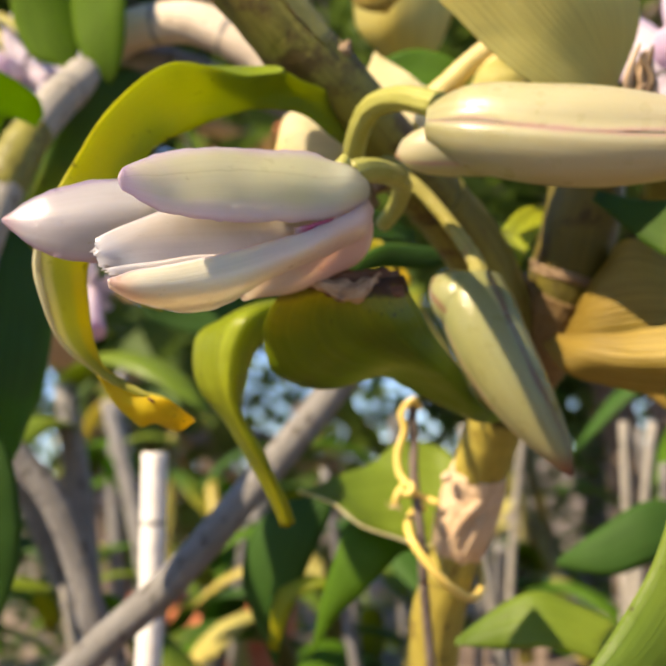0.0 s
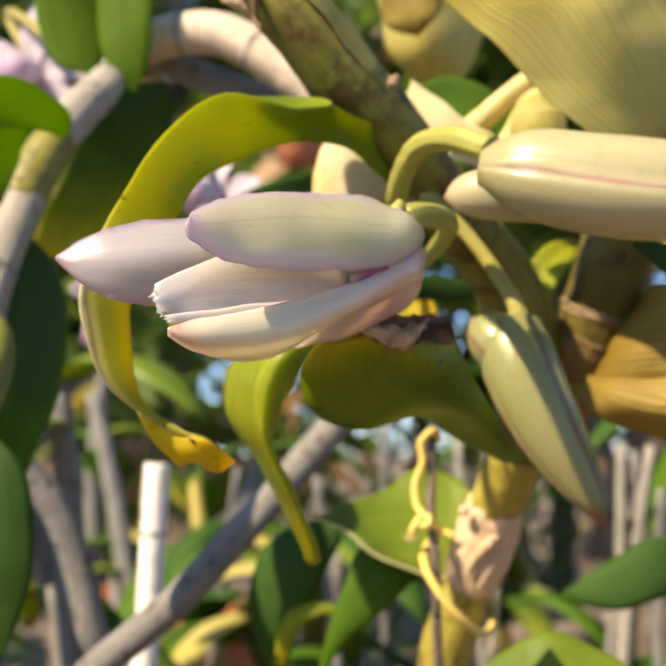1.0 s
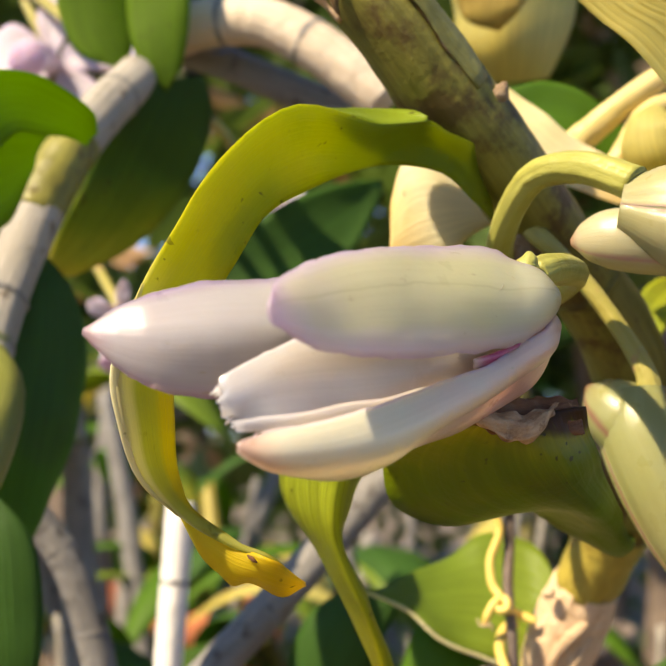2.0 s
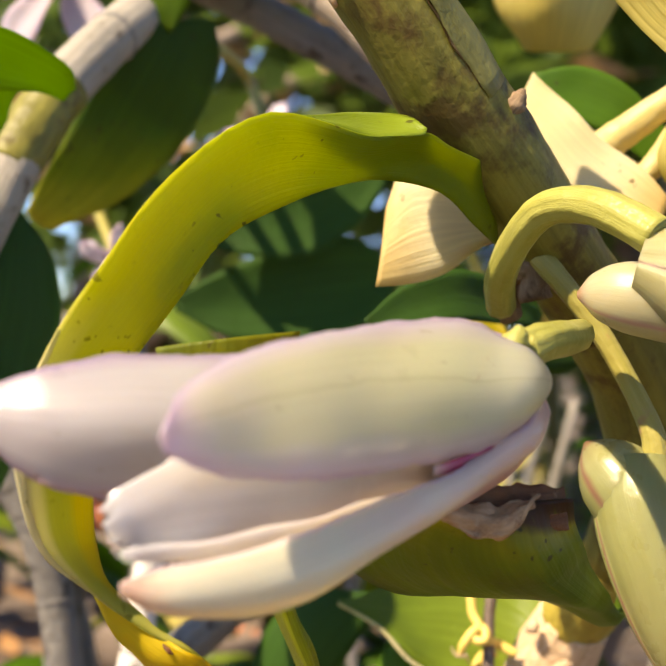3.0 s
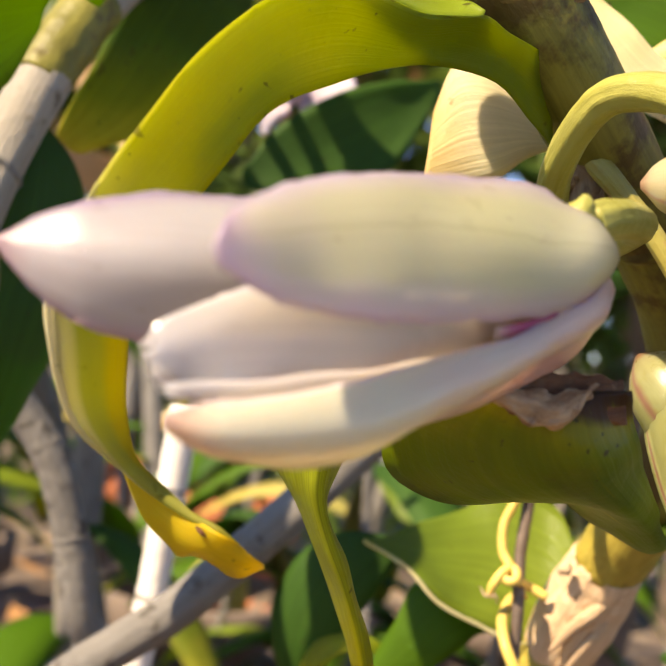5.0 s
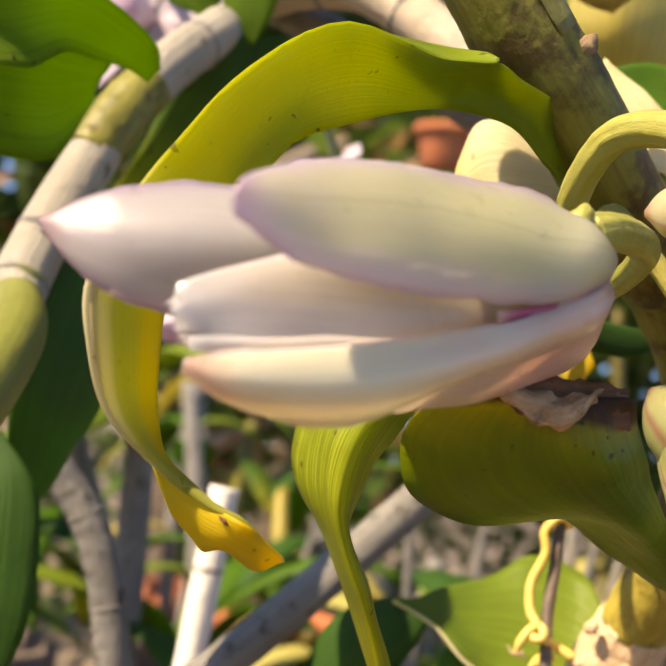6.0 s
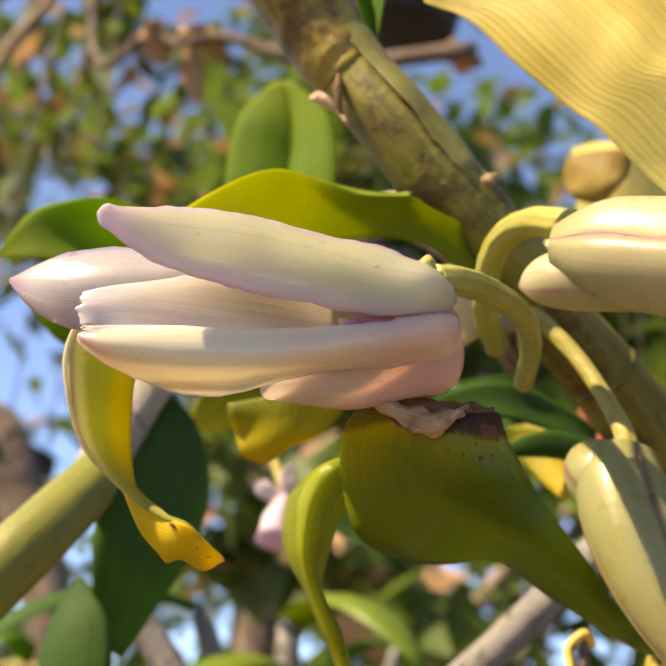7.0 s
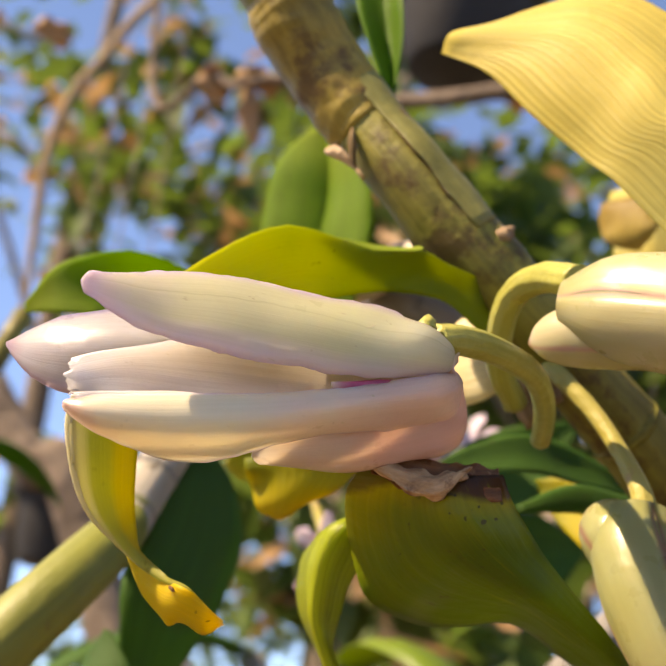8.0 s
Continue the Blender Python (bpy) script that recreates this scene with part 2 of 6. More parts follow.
# The tied cane's brown is darkened to carry the shade cast on it.
CANE_BROWN_SHADE = stalk_mat("brown mottled cane, darkened for shade", (0.050, 0.042, 0.006), (0.150, 0.122, 0.022), (0.040, 0.020, 0.007), 0.52, 0.45, 8, 0.3, 140)
CANE_CREAM = stalk_mat("cream dry cane", (0.403, 0.308, 0.211), (0.590, 0.497, 0.381), (0.259, 0.168, 0.095), 0.66, 0.6, 18, 0.5)
CANE_TAN = stalk_mat("yellow brown cane", (0.17, 0.135, 0.020), (0.40, 0.32, 0.06), (0.10, 0.06, 0.015), 0.55, 0.45, 10)
CANE_PALE = stalk_mat("pale dry cane", (0.204, 0.182, 0.143), (0.408, 0.370, 0.310), (0.102, 0.076, 0.050), 0.58, 0.7, 24, 0.6)
CANE_GREY = stalk_mat("grey dry cane", (0.113, 0.104, 0.092), (0.296, 0.279, 0.254), (0.049, 0.039, 0.028), 0.56, 0.75, 30, 0.7)
SHEATH = stalk_mat("brown dry sheath", (0.08, 0.042, 0.012), (0.26, 0.165, 0.06), (0.07, 0.035, 0.015), 0.58, 0.6, 22, 0.6)
STRAW = stalk_mat("straw sheath", (0.36, 0.22, 0.115), (0.76, 0.57, 0.38), (0.26, 0.14, 0.06), 0.62, 0.6, 13, 0.6)
BROWN = stalk_mat("withered brown", (0.09, 0.036, 0.012), (0.62, 0.43, 0.25), (0.09, 0.034, 0.012), 0.57, 0.5, 3, 0.6, 330)
BROWN_DARK = stalk_mat("dark withered brown", (0.045, 0.016, 0.005), (0.24, 0.095, 0.028), (0.30, 0.16, 0.07), 0.62, 0.5, 5, 0.5, 300)
STALK_YELLOW = stalk_mat("yellow stalk", (0.46, 0.36, 0.11), (0.62, 0.50, 0.24), (0.42, 0.26, 0.16), 0.62, 0.42, 5)
SCALE = stalk_mat("dry scale", (0.11, 0.06, 0.03), (0.34, 0.24, 0.14), (0.06, 0.03, 0.015), 0.58, 0.7, 10, 0.6)
TIE = stalk_mat("yellow tie wire", (0.58, 0.40, 0.08), (0.70, 0.52, 0.16), (0.40, 0.26, 0.06), 0.66, 0.4, 4, 0.15)
RUST = plain_mat("weathered wire", (0.10, 0.075, 0.06), (0.20, 0.15, 0.12), 400, 0.6, 0.5, 0.0003, 0.4)
LEAF_A = leaf_mat("yellowing leaf", [(0.0, (0.12, 0.15, 0.020)), (0.12, (0.16, 0.22, 0.010)), (0.24, (0.26, 0.33, 0.010)), (0.36, (0.42, 0.45, 0.012)), (0.5, (0.52, 0.48, 0.014)), (0.62, (0.42, 0.42, 0.06)), (0.8, (0.42, 0.42, 0.10)), (1.0, (0.34, 0.32, 0.05))], (0.66, 0.68, 0.02), 0.60, 0.40, 30, 0.08, 0.7, across=[(0.0, (0.84, 0.77, 0.52)), (0.24, (0.82, 0.74, 0.46)), (0.36, (0.44, 0.46, 0.09)), (0.62, (0.44, 0.43, 0.06)), (0.74, (0.64, 0.47, 0.02)), (1.0, (0.62, 0.44, 0.02))], across_at=0.56)
LEAF_TAIL = leaf_mat("golden leaf tail", [(0.0, (0.62, 0.54, 0.06)), (0.3, (0.78, 0.60, 0.03)), (0.75, (0.68, 0.50, 0.03)), (0.92, (0.62, 0.42, 0.04)), (1.0, (0.60, 0.46, 0.18))], (0.95, 0.74, 0.03), 0.6, 0.42, 22, 0.12, 0.5)
LEAF_B = leaf_mat("striped green leaf", [(0.0, (0.20, 0.28, 0.012)), (0.4, (0.42, 0.48, 0.04)), (0.7, (0.44, 0.47, 0.03)), (1.0, (0.44, 0.40, 0.015))], (0.62, 0.72, 0.03), 0.5, 0.28, 60, 0.5, 0.8)
LEAF_C = leaf_mat("green leaf with yellow streaks", [(0.0, (0.05, 0.018, 0.006)), (0.075, (0.10, 0.040, 0.008)), (0.12, (0.32, 0.28, 0.010)), (0.24, (0.17, 0.21, 0.006)), (0.42, (0.075, 0.135, 0.006)), (1.0, (0.065, 0.130, 0.007))], (0.42, 0.50, 0.005), 0.36, 0.42, 16, 0.16, 0.9, (0.22, 0.23, 0.008), 0.66)
LEAF_D = leaf_mat("bright green leaf", [(0.0, (0.22, 0.29, 0.03)), (1.0, (0.12, 0.20, 0.02))], (0.48, 0.60, 0.02), 0.42, 0.42, 22, 0.2, 0.3)
LEAF_DARK = leaf_mat("dark green leaf", [(0.0, (0.030, 0.085, 0.010)), (1.0, (0.045, 0.125, 0.012))], (0.14, 0.40, 0.01), 0.36, 0.66, 24, 0.25, 0.2)
LEAF_MID = leaf_mat("green leaf", [(0.0, (0.06, 0.16, 0.006)), (1.0, (0.10, 0.21, 0.008))], (0.24, 0.52, 0.008), 0.48, 0.56, 24, 0.22, 0.2)
LEAF_TURN = leaf_mat("dark leaf turning yellow", [(0.0, (0.030, 0.085, 0.008)), (0.45, (0.055, 0.125, 0.010)), (0.68, (0.16, 0.20, 0.012)), (0.85, (0.36, 0.34, 0.03)), (1.0, (0.56, 0.45, 0.06))], (0.30, 0.42, 0.03), 0.42, 0.66, 20, 0.25, 0.8)
# Lighter copy of LEAF_MID: sun shining through is put into its green.
LEAF_LIT = leaf_mat("yellow green leaf, sunlight in colour", [(0.0, (0.26, 0.34, 0.015)), (0.3, (0.15, 0.27, 0.010)), (1.0, (0.13, 0.23, 0.008))], (0.44, 0.66, 0.01), 0.58, 0.68, 40, 0.35, 0.2)
LEAF_YELLOW = leaf_mat("yellow leaf", [(0.0, (0.62, 0.57, 0.18)), (0.4, (0.64, 0.58, 0.20)), (0.7, (0.62, 0.52, 0.14)), (1.0, (0.62, 0.53, 0.14))], (0.82, 0.74, 0.22), 0.50, 0.46, 60, 0.22, 0.0)
LEAF_OCHRE = leaf_mat("ochre yellow leaf", [(0.0, (0.28, 0.18, 0.03)), (0.4, (0.42, 0.30, 0.06)), (1.0, (0.48, 0.37, 0.09))], (0.66, 0.46, 0.07), 0.35, 0.46, 44, 0.42, 0.0)
LEAF_FOLD = leaf_mat("light green fold", [(0.0, (0.20, 0.27, 0.015)), (1.0, (0.26, 0.34, 0.03))], (0.50, 0.60, 0.03), 0.4, 0.4, 20, 0.1, 0.3)
LEAF_PALE = leaf_mat("pale leaf margin", [(0.0, (0.60, 0.56, 0.16)), (0.3, (0.78, 0.73, 0.46)), (0.75, (0.78, 0.72, 0.44)), (1.0, (0.62, 0.56, 0.18))], (0.90, 0.85, 0.50), 0.45, 0.4, 20, 0.08, 0.5)
LEAF_GOLD = leaf_mat("golden dying leaf", [(0.0, (0.14, 0.18, 0.010)), (0.45, (0.46, 0.40, 0.015)), (1.0, (0.66, 0.46, 0.03))], (0.90, 0.66, 0.02), 0.5, 0.5, 20, 0.15, 0.3)
LEAF_CREAM = leaf_mat("cream dying leaf", [(0.0, (0.76, 0.66, 0.36)), (0.6, (0.82, 0.75, 0.50)), (1.0, (0.74, 0.54, 0.20))], (0.95, 0.84, 0.48), 0.48, 0.5, 20, 0.15, 0.2)
PINK = petal_mat("pale lilac petal", [(0.0, (0.56, 0.46, 0.52)), (1.0, (0.66, 0.60, 0.66))], (0.55, 0.40, 0.55), (0.54, 0.36, 0.54), 0.7, 0.4, 14, 0.6, 0.0, 0.0)
CLAY_OLD = plain_mat("mossy old clay", (0.10, 0.075, 0.055), (0.22, 0.165, 0.13), 40, 0.9)
CLAY = plain_mat("terracotta", (0.34, 0.09, 0.035), (0.50, 0.17, 0.07), 60, 0.85)
SOIL = plain_mat("soil", (0.09, 0.068, 0.05), (0.27, 0.21, 0.155), 3, 0.95, 0.8, 0.03)
TWIG = plain_mat("pale twig bark", (0.16, 0.12, 0.09), (0.38, 0.30, 0.23), 14, 0.9, 0.8, 0.01)
BARK = plain_mat("bark", (0.06, 0.042, 0.03), (0.17, 0.125, 0.09), 14, 0.9, 0.8, 0.01)
CROWN = leaf_mat("tree foliage", [(0.0, (0.045, 0.085, 0.014)), (1.0, (0.085, 0.130, 0.030))], (0.20, 0.32, 0.04), 0.40, 0.5, 8, 0.2)
CROWN_DRY = leaf_mat("dry foliage", [(0.0, (0.34, 0.18, 0.07)), (1.0, (0.46, 0.31, 0.18))], (0.50, 0.28, 0.08), 0.34, 0.6, 8, 0.2)
LITTER = leaf_mat("fallen leaves", [(0.0, (0.10, 0.065, 0.04)), (0.35, (0.30, 0.20, 0.13)), (0.6, (0.48, 0.24, 0.08)), (0.85, (0.42, 0.34, 0.25)), (1.0, (0.50, 0.40, 0.10))], (0.5, 0.3, 0.1), 0.2, 0.8, 8, 0.2)
NET = plain_mat("black shade cloth", (0.006, 0.006, 0.007), (0.016, 0.016, 0.018), 40, 0.8)


# ---- ways to shape things ----
def smooth_line(points, count):
    """Evenly spaced samples of a smooth line through the points."""
    p = [Vector(q) for q in points]
    p = [p[0] * 2 - p[1]] + p + [p[-1] * 2 - p[-2]]
    last, out = len(p) - 3, []
    for i in range(count):
        f = last * i / (count - 1)
        k = min(int(f), last - 1)
        f -= k
        a, b, c, d = p[k:k + 4]
        out.append(0.5 * (2 * b + (c - a) * f + (2 * a - 5 * b + 4 * c - d) * f * f + (3 * b - a - 3 * c + d) * f ** 3))
    return out


def smooth_values(values, count):
    return [v.x for v in smooth_line([(q, 0, 0) for q in values], count)]


def build(name, verts, faces, uvs, mat, smooth=True):
    me = bpy.data.meshes.new(name)
    me.from_pydata([tuple(v) for v in verts], [], faces)
    layer = me.uv_layers.new(name="unit")
    data = np.empty(2 * len(me.loops), dtype=np.float32)
    index = np.empty(len(me.loops), dtype=np.int32)
    me.loops.foreach_get("vertex_index", index)
    data[:] = np.asarray(uvs, dtype=np.float32)[index].ravel()
    layer.data.foreach_set("uv", data)
    me.materials.append(mat)
    if smooth:
        me.polygons.foreach_set("use_smooth", np.ones(len(me.polygons), dtype=bool))
    me.update()
    return me


def part(name, me, parent, label=""):
    ob = new(name, me)
    ob.parent = parent
    if parent.type == 'EMPTY':
        ob.matrix_parent_inverse = Matrix.Translation(-parent.location)
    return tagged(ob, label)


def thing(name, at, label, category, group="", kind=""):
    ob = new(name)
    ob.empty_display_size = 0.01
    ob.location = at
    return tagged(ob, label, category, group, kind)


def sheet(name, rails, mat, thick=0.0004, bulge=0.0, ripple=0.0, ripples=5.0, nu=30, nv=11, ragged=0.0, seed=0.0, crumple=0.0, crinkle=0.0, ribs=0, rib_height=0.0):
    """A leaf or petal: a smooth skin across two or more rails, with thickness, a belly and a rippled rim."""
    lines = [smooth_line(r, nu) for r in rails]
    grid = []
    for i in range(nu):
        across = [l[i] for l in lines]
        row = smooth_line(across, nv) if len(across) > 2 else [across[0].lerp(across[1], j / (nv - 1)) for j in range(nv)]
        grid.append(row)

    def normals():
        out = []
        for i in range(nu):
            row = []
            for j in range(nv):
                du = grid[min(i + 1, nu - 1)][j] - grid[max(i - 1, 0)][j]
                dv = grid[i][min(j + 1, nv - 1)] - grid[i][max(j - 1, 0)]
                n = du.cross(dv)
                row.append(n.normalized() if n.length > 1e-12 else (out[-1][j].copy() if out else Vector((0, -1, 0))))
            out.append(row)
        return out

    ns = normals()
    for i in range(nu):
        wide = (grid[i][0] - grid[i][-1]).length
        for j in range(nv):
            v = j / (nv - 1)
            lift = bulge * wide * 4 * v * (1 - v)
            edge = abs(2 * v - 1) ** 2
            lift += ripple * edge * math.sin(ripples * 6.283 * i / (nu - 1) + (1.7 if v > 0.5 else 0) + seed)
            lift += 0.0006 * (noise.noise(grid[i][j] * 120 + Vector((seed, 0, 0)))) * min(1, wide / 0.008)
            if ribs:
                lift += rib_height * math.cos(6.283 * ribs * v) * min(1, wide / 0.006)
            if crumple:
                lift += crumple * (1 - 3 * abs(noise.noise(grid[i][j] * 210 + Vector((0, seed, 0)))) + 0.5 * (1 - 3 * abs(noise.noise(grid[i][j] * 560))))
            grid[i][j] = grid[i][j] + ns[i][j] * lift
    if crinkle:
        for i in range(2, nu - 1):
            for a, b in ((0, 2), (nv - 1, nv - 3)):
                side = (grid[i][a] - grid[i][b]).normalized()
                jag = noise.noise(grid[i][a] * 420) + 0.6 * noise.noise(grid[i][a] * 1100)
                grid[i][a] = grid[i][a] + side * crinkle * jag + ns[i][a] * crinkle * 0.8 * noise.noise(grid[i][a] * 700)
    if ragged:
        for j in range(nv):
            way = grid[-1][j] - grid[-3][j]
            grid[-1][j] = grid[-1][j] + way.normalized() * ragged * noise.noise(Vector((j * 3.1 + seed, 5, 0)))
    ns = normals()
    verts, uvs, faces = [], [], []
    for side in (1, -1):
        for i in range(nu):
            for j in range(nv):
                e = min(1.0, 6 * min(j, nv - 1 - j) / (nv - 1) + 0.25) * min(1.0, 5 * min(i, nu - 1 - i) / (nu - 1) + 0.3)
                verts.append(grid[i][j] + ns[i][j] * side * thick * 0.5 * e)
                uvs.append((i / (nu - 1), j / (nv - 1)))
    off = nu * nv
    for i in range(nu - 1):
        for j in range(nv - 1):
            a = i * nv + j
            faces.append((a, a + nv, a + nv + 1, a + 1))
            faces.append((off + a, off + a + 1, off + a + nv + 1, off + a + nv))
    rim = [j for j in range(nv)] + [i * nv + nv - 1 for i in range(1, nu)] + [(nu - 1) * nv + j for j in range(nv - 2, -1, -1)] + [i * nv for i in range(nu - 2, 0, -1)]
    for a, b in zip(rim, rim[1:] + rim[:1]):
        faces.append((a, b, off + b, off + a))
    return build(name, verts, faces, uvs, mat)


def tube(name, line, radii, mat, count=40, sides=18, wobble=0.04, flutes=0, flute_by=0.0, squash=1.0, seed=0.0):
    """A round stalk along a smooth line, with closed ends."""
    pts = smooth_line(line, count)
    rs = smooth_values(radii, count)
    verts, uvs, faces = [], [], []
    side = None
    for i, p in enumerate(pts):
        d = (pts[min(i + 1, count - 1)] - pts[max(i - 1, 0)]).normalized()
        if side is None:
            side = d.orthogonal().normalized()
        side = (side - d * side.dot(d)).normalized()
        up = d.cross(side)
        for k in range(sides):
            a = 6.28318 * k / sides
            r = max(rs[i], 1e-5) * (1 + wobble * noise.noise(Vector((math.cos(a) * 1.3, math.sin(a) * 1.3, i * 0.35 + seed * 7))) + flute_by * math.cos(flutes * a))
            verts.append(p + side * (math.cos(a) * r) + up * (math.sin(a) * r * squash))
            uvs.append((i / (count - 1), abs(2 * k / sides - 1)))
    for i in range(count - 1):
        for k in range(sides):
            a, b = i * sides + k, i * sides + (k + 1) % sides
            faces.append((a, b, b + sides, a + sides))
    for end, ring in ((0, range(sides - 1, -1, -1)), (count - 1, range(sides))):
        verts.append(pts[end])
        uvs.append((end / (count - 1), 0.5))
        idx = [end * sides + k for k in ring]
        for a, b in zip(idx, idx[1:] + idx[:1]):
            faces.append((a, b, len(verts) - 1))
    return build(name, verts, faces, uvs, mat)


def wrapped(name, line, radius, start, stop, a0, a1, mat, ragged=0.0, seed=0.0):
    """A thin sheath wrapped part of the way round a stalk; angles run from the front to the right."""
    pts = smooth_line(line, 80)
    i0, i1, across = int(start * 79), int(stop * 79), 14
    rails = [[] for k in range(across)]
    for i in range(i0, i1 + 1):
        d = (pts[min(i + 1, 79)] - pts[max(i - 1, 0)]).normalized()
        front = Vector((0, -1, 0)) - d * Vector((0, -1, 0)).dot(d)
        front.normalize()
        side = d.cross(front)
        side = side if side.x > 0 else -side
        torn = ragged * noise.noise(Vector((i * 0.45, seed, 0)))
        for k in range(across):
            a = radians(a0 + torn + (a1 - a0 - torn) * k / (across - 1))
            rails[k].append(pts[i] + (front * math.cos(a) + side * math.sin(a)) * radius)
    return sheet(name, rails, mat, 0.0003, 0.0, 0.0, 1, i1 - i0 + 1, 27)


def closed_bud(line, radii, mat, parent, name, label, seam=(0, -1, 0), chin=None, chin_r=0.005):
    """A closed bud: three sepals wrapped round a spindle with seams, and a blunt chin."""
    count, wedge = 34, 9
    pts, rs = smooth_line(line, count), smooth_values(radii, count)
    core = part(name, tube("core", line, [r * 0.95 for r in radii], mat, 34, 18, 0.01), parent, label)
    frames, side = [], None
    for i in range(count):
        d = (pts[min(i + 1, count - 1)] - pts[max(i - 1, 0)]).normalized()
        side = d.orthogonal().normalized() if side is None else (side - d * side.dot(d)).normalized()
        frames.append((side.copy(), d.cross(side)))
    middle = frames[count // 2]
    seam = math.atan2(Vector(seam).dot(middle[1]), Vector(seam).dot(middle[0]))
    for s in range(3):
        verts, uvs, faces = [], [], []
        for layer in (1.0, 0.93):
            for i in range(count):
                for j in range(wedge):
                    a = seam + 2.0944 * (s + j / (wedge - 1)) + 0.04 * math.sin(i * 0.4 + s)
                    v = j / (wedge - 1)
                    r = max(rs[i], 1e-5) * layer * (0.955 + 0.045 * math.sin(math.pi * v) ** 0.5)
                    verts.append(pts[i] + frames[i][0] * math.cos(a) * r + frames[i][1] * math.sin(a) * r)
                    uvs.append((i / (count - 1), v))
        off = count * wedge
        for i in range(count - 1):
            for j in range(wedge - 1):
                a = i * wedge + j
                faces.append((a, a + 1, a + wedge + 1, a + wedge))
            for j in (0, wedge - 1):
                a = i * wedge + j
                faces.append((a, a + wedge, off + a + wedge, off + a))
        part("sepal", build("sepal", verts, faces, uvs, mat), core)
    if chin:
        part("chin", tube("chin", chin, [chin_r * q for q in (1.0, 1.0, 0.92, 0.62, 0.1)], mat, 26, 18, 0.02), core)
    return core


def cane_stem(name, line, radius, mat, parent, joints, label="", ring_mat=None, sides=26, swell=0.06):
    """A jointed cane with a scarred ring at each joint, given as fractions of its length."""
    count = 80
    pts = smooth_line(line, count)
    radii = radius if isinstance(radius, (list, tuple)) else [radius * (1 + swell * math.sin(3.1 * k)) for k in range(9)]
    sizes = smooth_values(radii, count)
    stem = part(name, tube(name, line, radii, mat, count, sides, 0.05, seed=sizes[0] * 999), parent, label)
    for at in joints:
        i = max(1, min(count - 3, int(at * (count - 1))))
        a, b = pts[i - 1], pts[i + 1]
        d = (b - a).normalized()
        mid, radius = (a + b) / 2, sizes[i]
        ring = [mid - d * radius * 0.16, mid - d * radius * 0.05, mid + d * radius * 0.05, mid + d * radius * 0.16]
        part("node_ring", tube("node_ring", ring, [radius * 0.985, radius * 1.035, radius * 1.03, radius * 0.99], ring_mat or mat, 12, sides, 0.06, seed=at * 31), stem)
    return stem


# ---- the ground and what closes the place ----
def make_ground():
    n, reach = 80, 150.0
    verts, uvs, faces = [], [], []
    for i in range(n + 1):
        for j in range(n + 1):
            x = reach * (2 * i / n - 1) * abs(2 * i / n - 1) ** 1.5
            y = reach * (2 * j / n - 1) * abs(2 * j / n - 1) ** 1.5
            verts.append((x, y, 0.03 * noise.noise(Vector((x * 0.7, y * 0.7, 0)))))
            uvs.append((i / n, j / n))
    for i in range(n):
        for j in range(n):
            a = i * (n + 1) + j
            faces.append((a, a + n + 1, a + n + 2, a + 1))
    ob = new("ground", build("ground", verts, faces, uvs, SOIL))
    tagged(ob, "bare brown garden soil with dry litter", "ground", kind="structure")


make_ground()

# ---- the flowering cane: stem, leaves and three buds ----
orchid = thing("orchid_cane", (0.0263, 0.0570, 1.3162), "leaning olive orchid cane carrying yellowing leaves and three pale buds", "orchid")
MAIN = [(-0.0283, 0.0200, 1.3788), (-0.0235, 0.0245, 1.3718), (-0.0192, 0.0280, 1.3655), (-0.0129, 0.0308, 1.3575), (-0.0062, 0.0318, 1.3500), (-0.0006, 0.0346, 1.3434), (0.0050, 0.0378, 1.3377), (0.0092, 0.0420, 1.3335), (0.0150, 0.0490, 1.3278), (0.0215, 0.0565, 1.3218), (0.0275, 0.0635, 1.3145), (0.0312, 0.0689, 1.3040), (0.0307, 0.0769, 1.2903)]
stem = cane_stem("stem", MAIN, [0.0050, 0.0050, 0.0049, 0.0050, 0.0051, 0.0054, 0.0053, 0.0051, 0.0050, 0.0052, 0.0054, 0.0054, 0.0054], CANE, orchid, (0.74,), "olive green cane with brown streaks", CANE)
part("loose_sheath", wrapped("loose_sheath", MAIN, 0.00542, 0.21, 0.445, 22, 150, CANE_SAGE, 5.0, 2.0), orchid, "grey green loose sheath with a torn brown edge")
part("torn_edge", wrapped("torn_edge", MAIN, 0.00543, 0.30, 0.44, 21.2, 22, SHEATH, 5.1, 2.0), orchid, "torn brown sheath edge")
part("sheath_scar", tube("sheath_scar", [(0.0052, 0.0340, 1.3396), (0.0061, 0.0336, 1.3412), (0.0068, 0.0340, 1.3424), (0.0074, 0.0350, 1.3436)], [0.0004, 0.0011, 0.0010, 0.0003], SCALE, 18, 10, 0.5), orchid, "small dry pointed node scale")
part("dry_spur", tube("dry_spur", [(-0.0118, 0.0300, 1.3492), (-0.0134, 0.0300, 1.3512), (-0.0150, 0.0298, 1.3526), (-0.0163, 0.0296, 1.3531), (-0.0178, 0.0298, 1.3532)], [0.0005, 0.0007, 0.0011, 0.0010, 0.0004], STRAW, 20, 10, 0.25), orchid, "dried pale spur on the cane")
part("dry_stipule", tube("dry_stipule", [(-0.0131, 0.0262, 1.3545), (-0.0129, 0.0264, 1.3526), (-0.0127, 0.0268, 1.3505), (-0.0122, 0.0272, 1.3490)], [0.0002, 0.0006, 0.0005, 0.0002], SHEATH, 16, 8, 0.3), orchid, "thin reddish dry stipule")
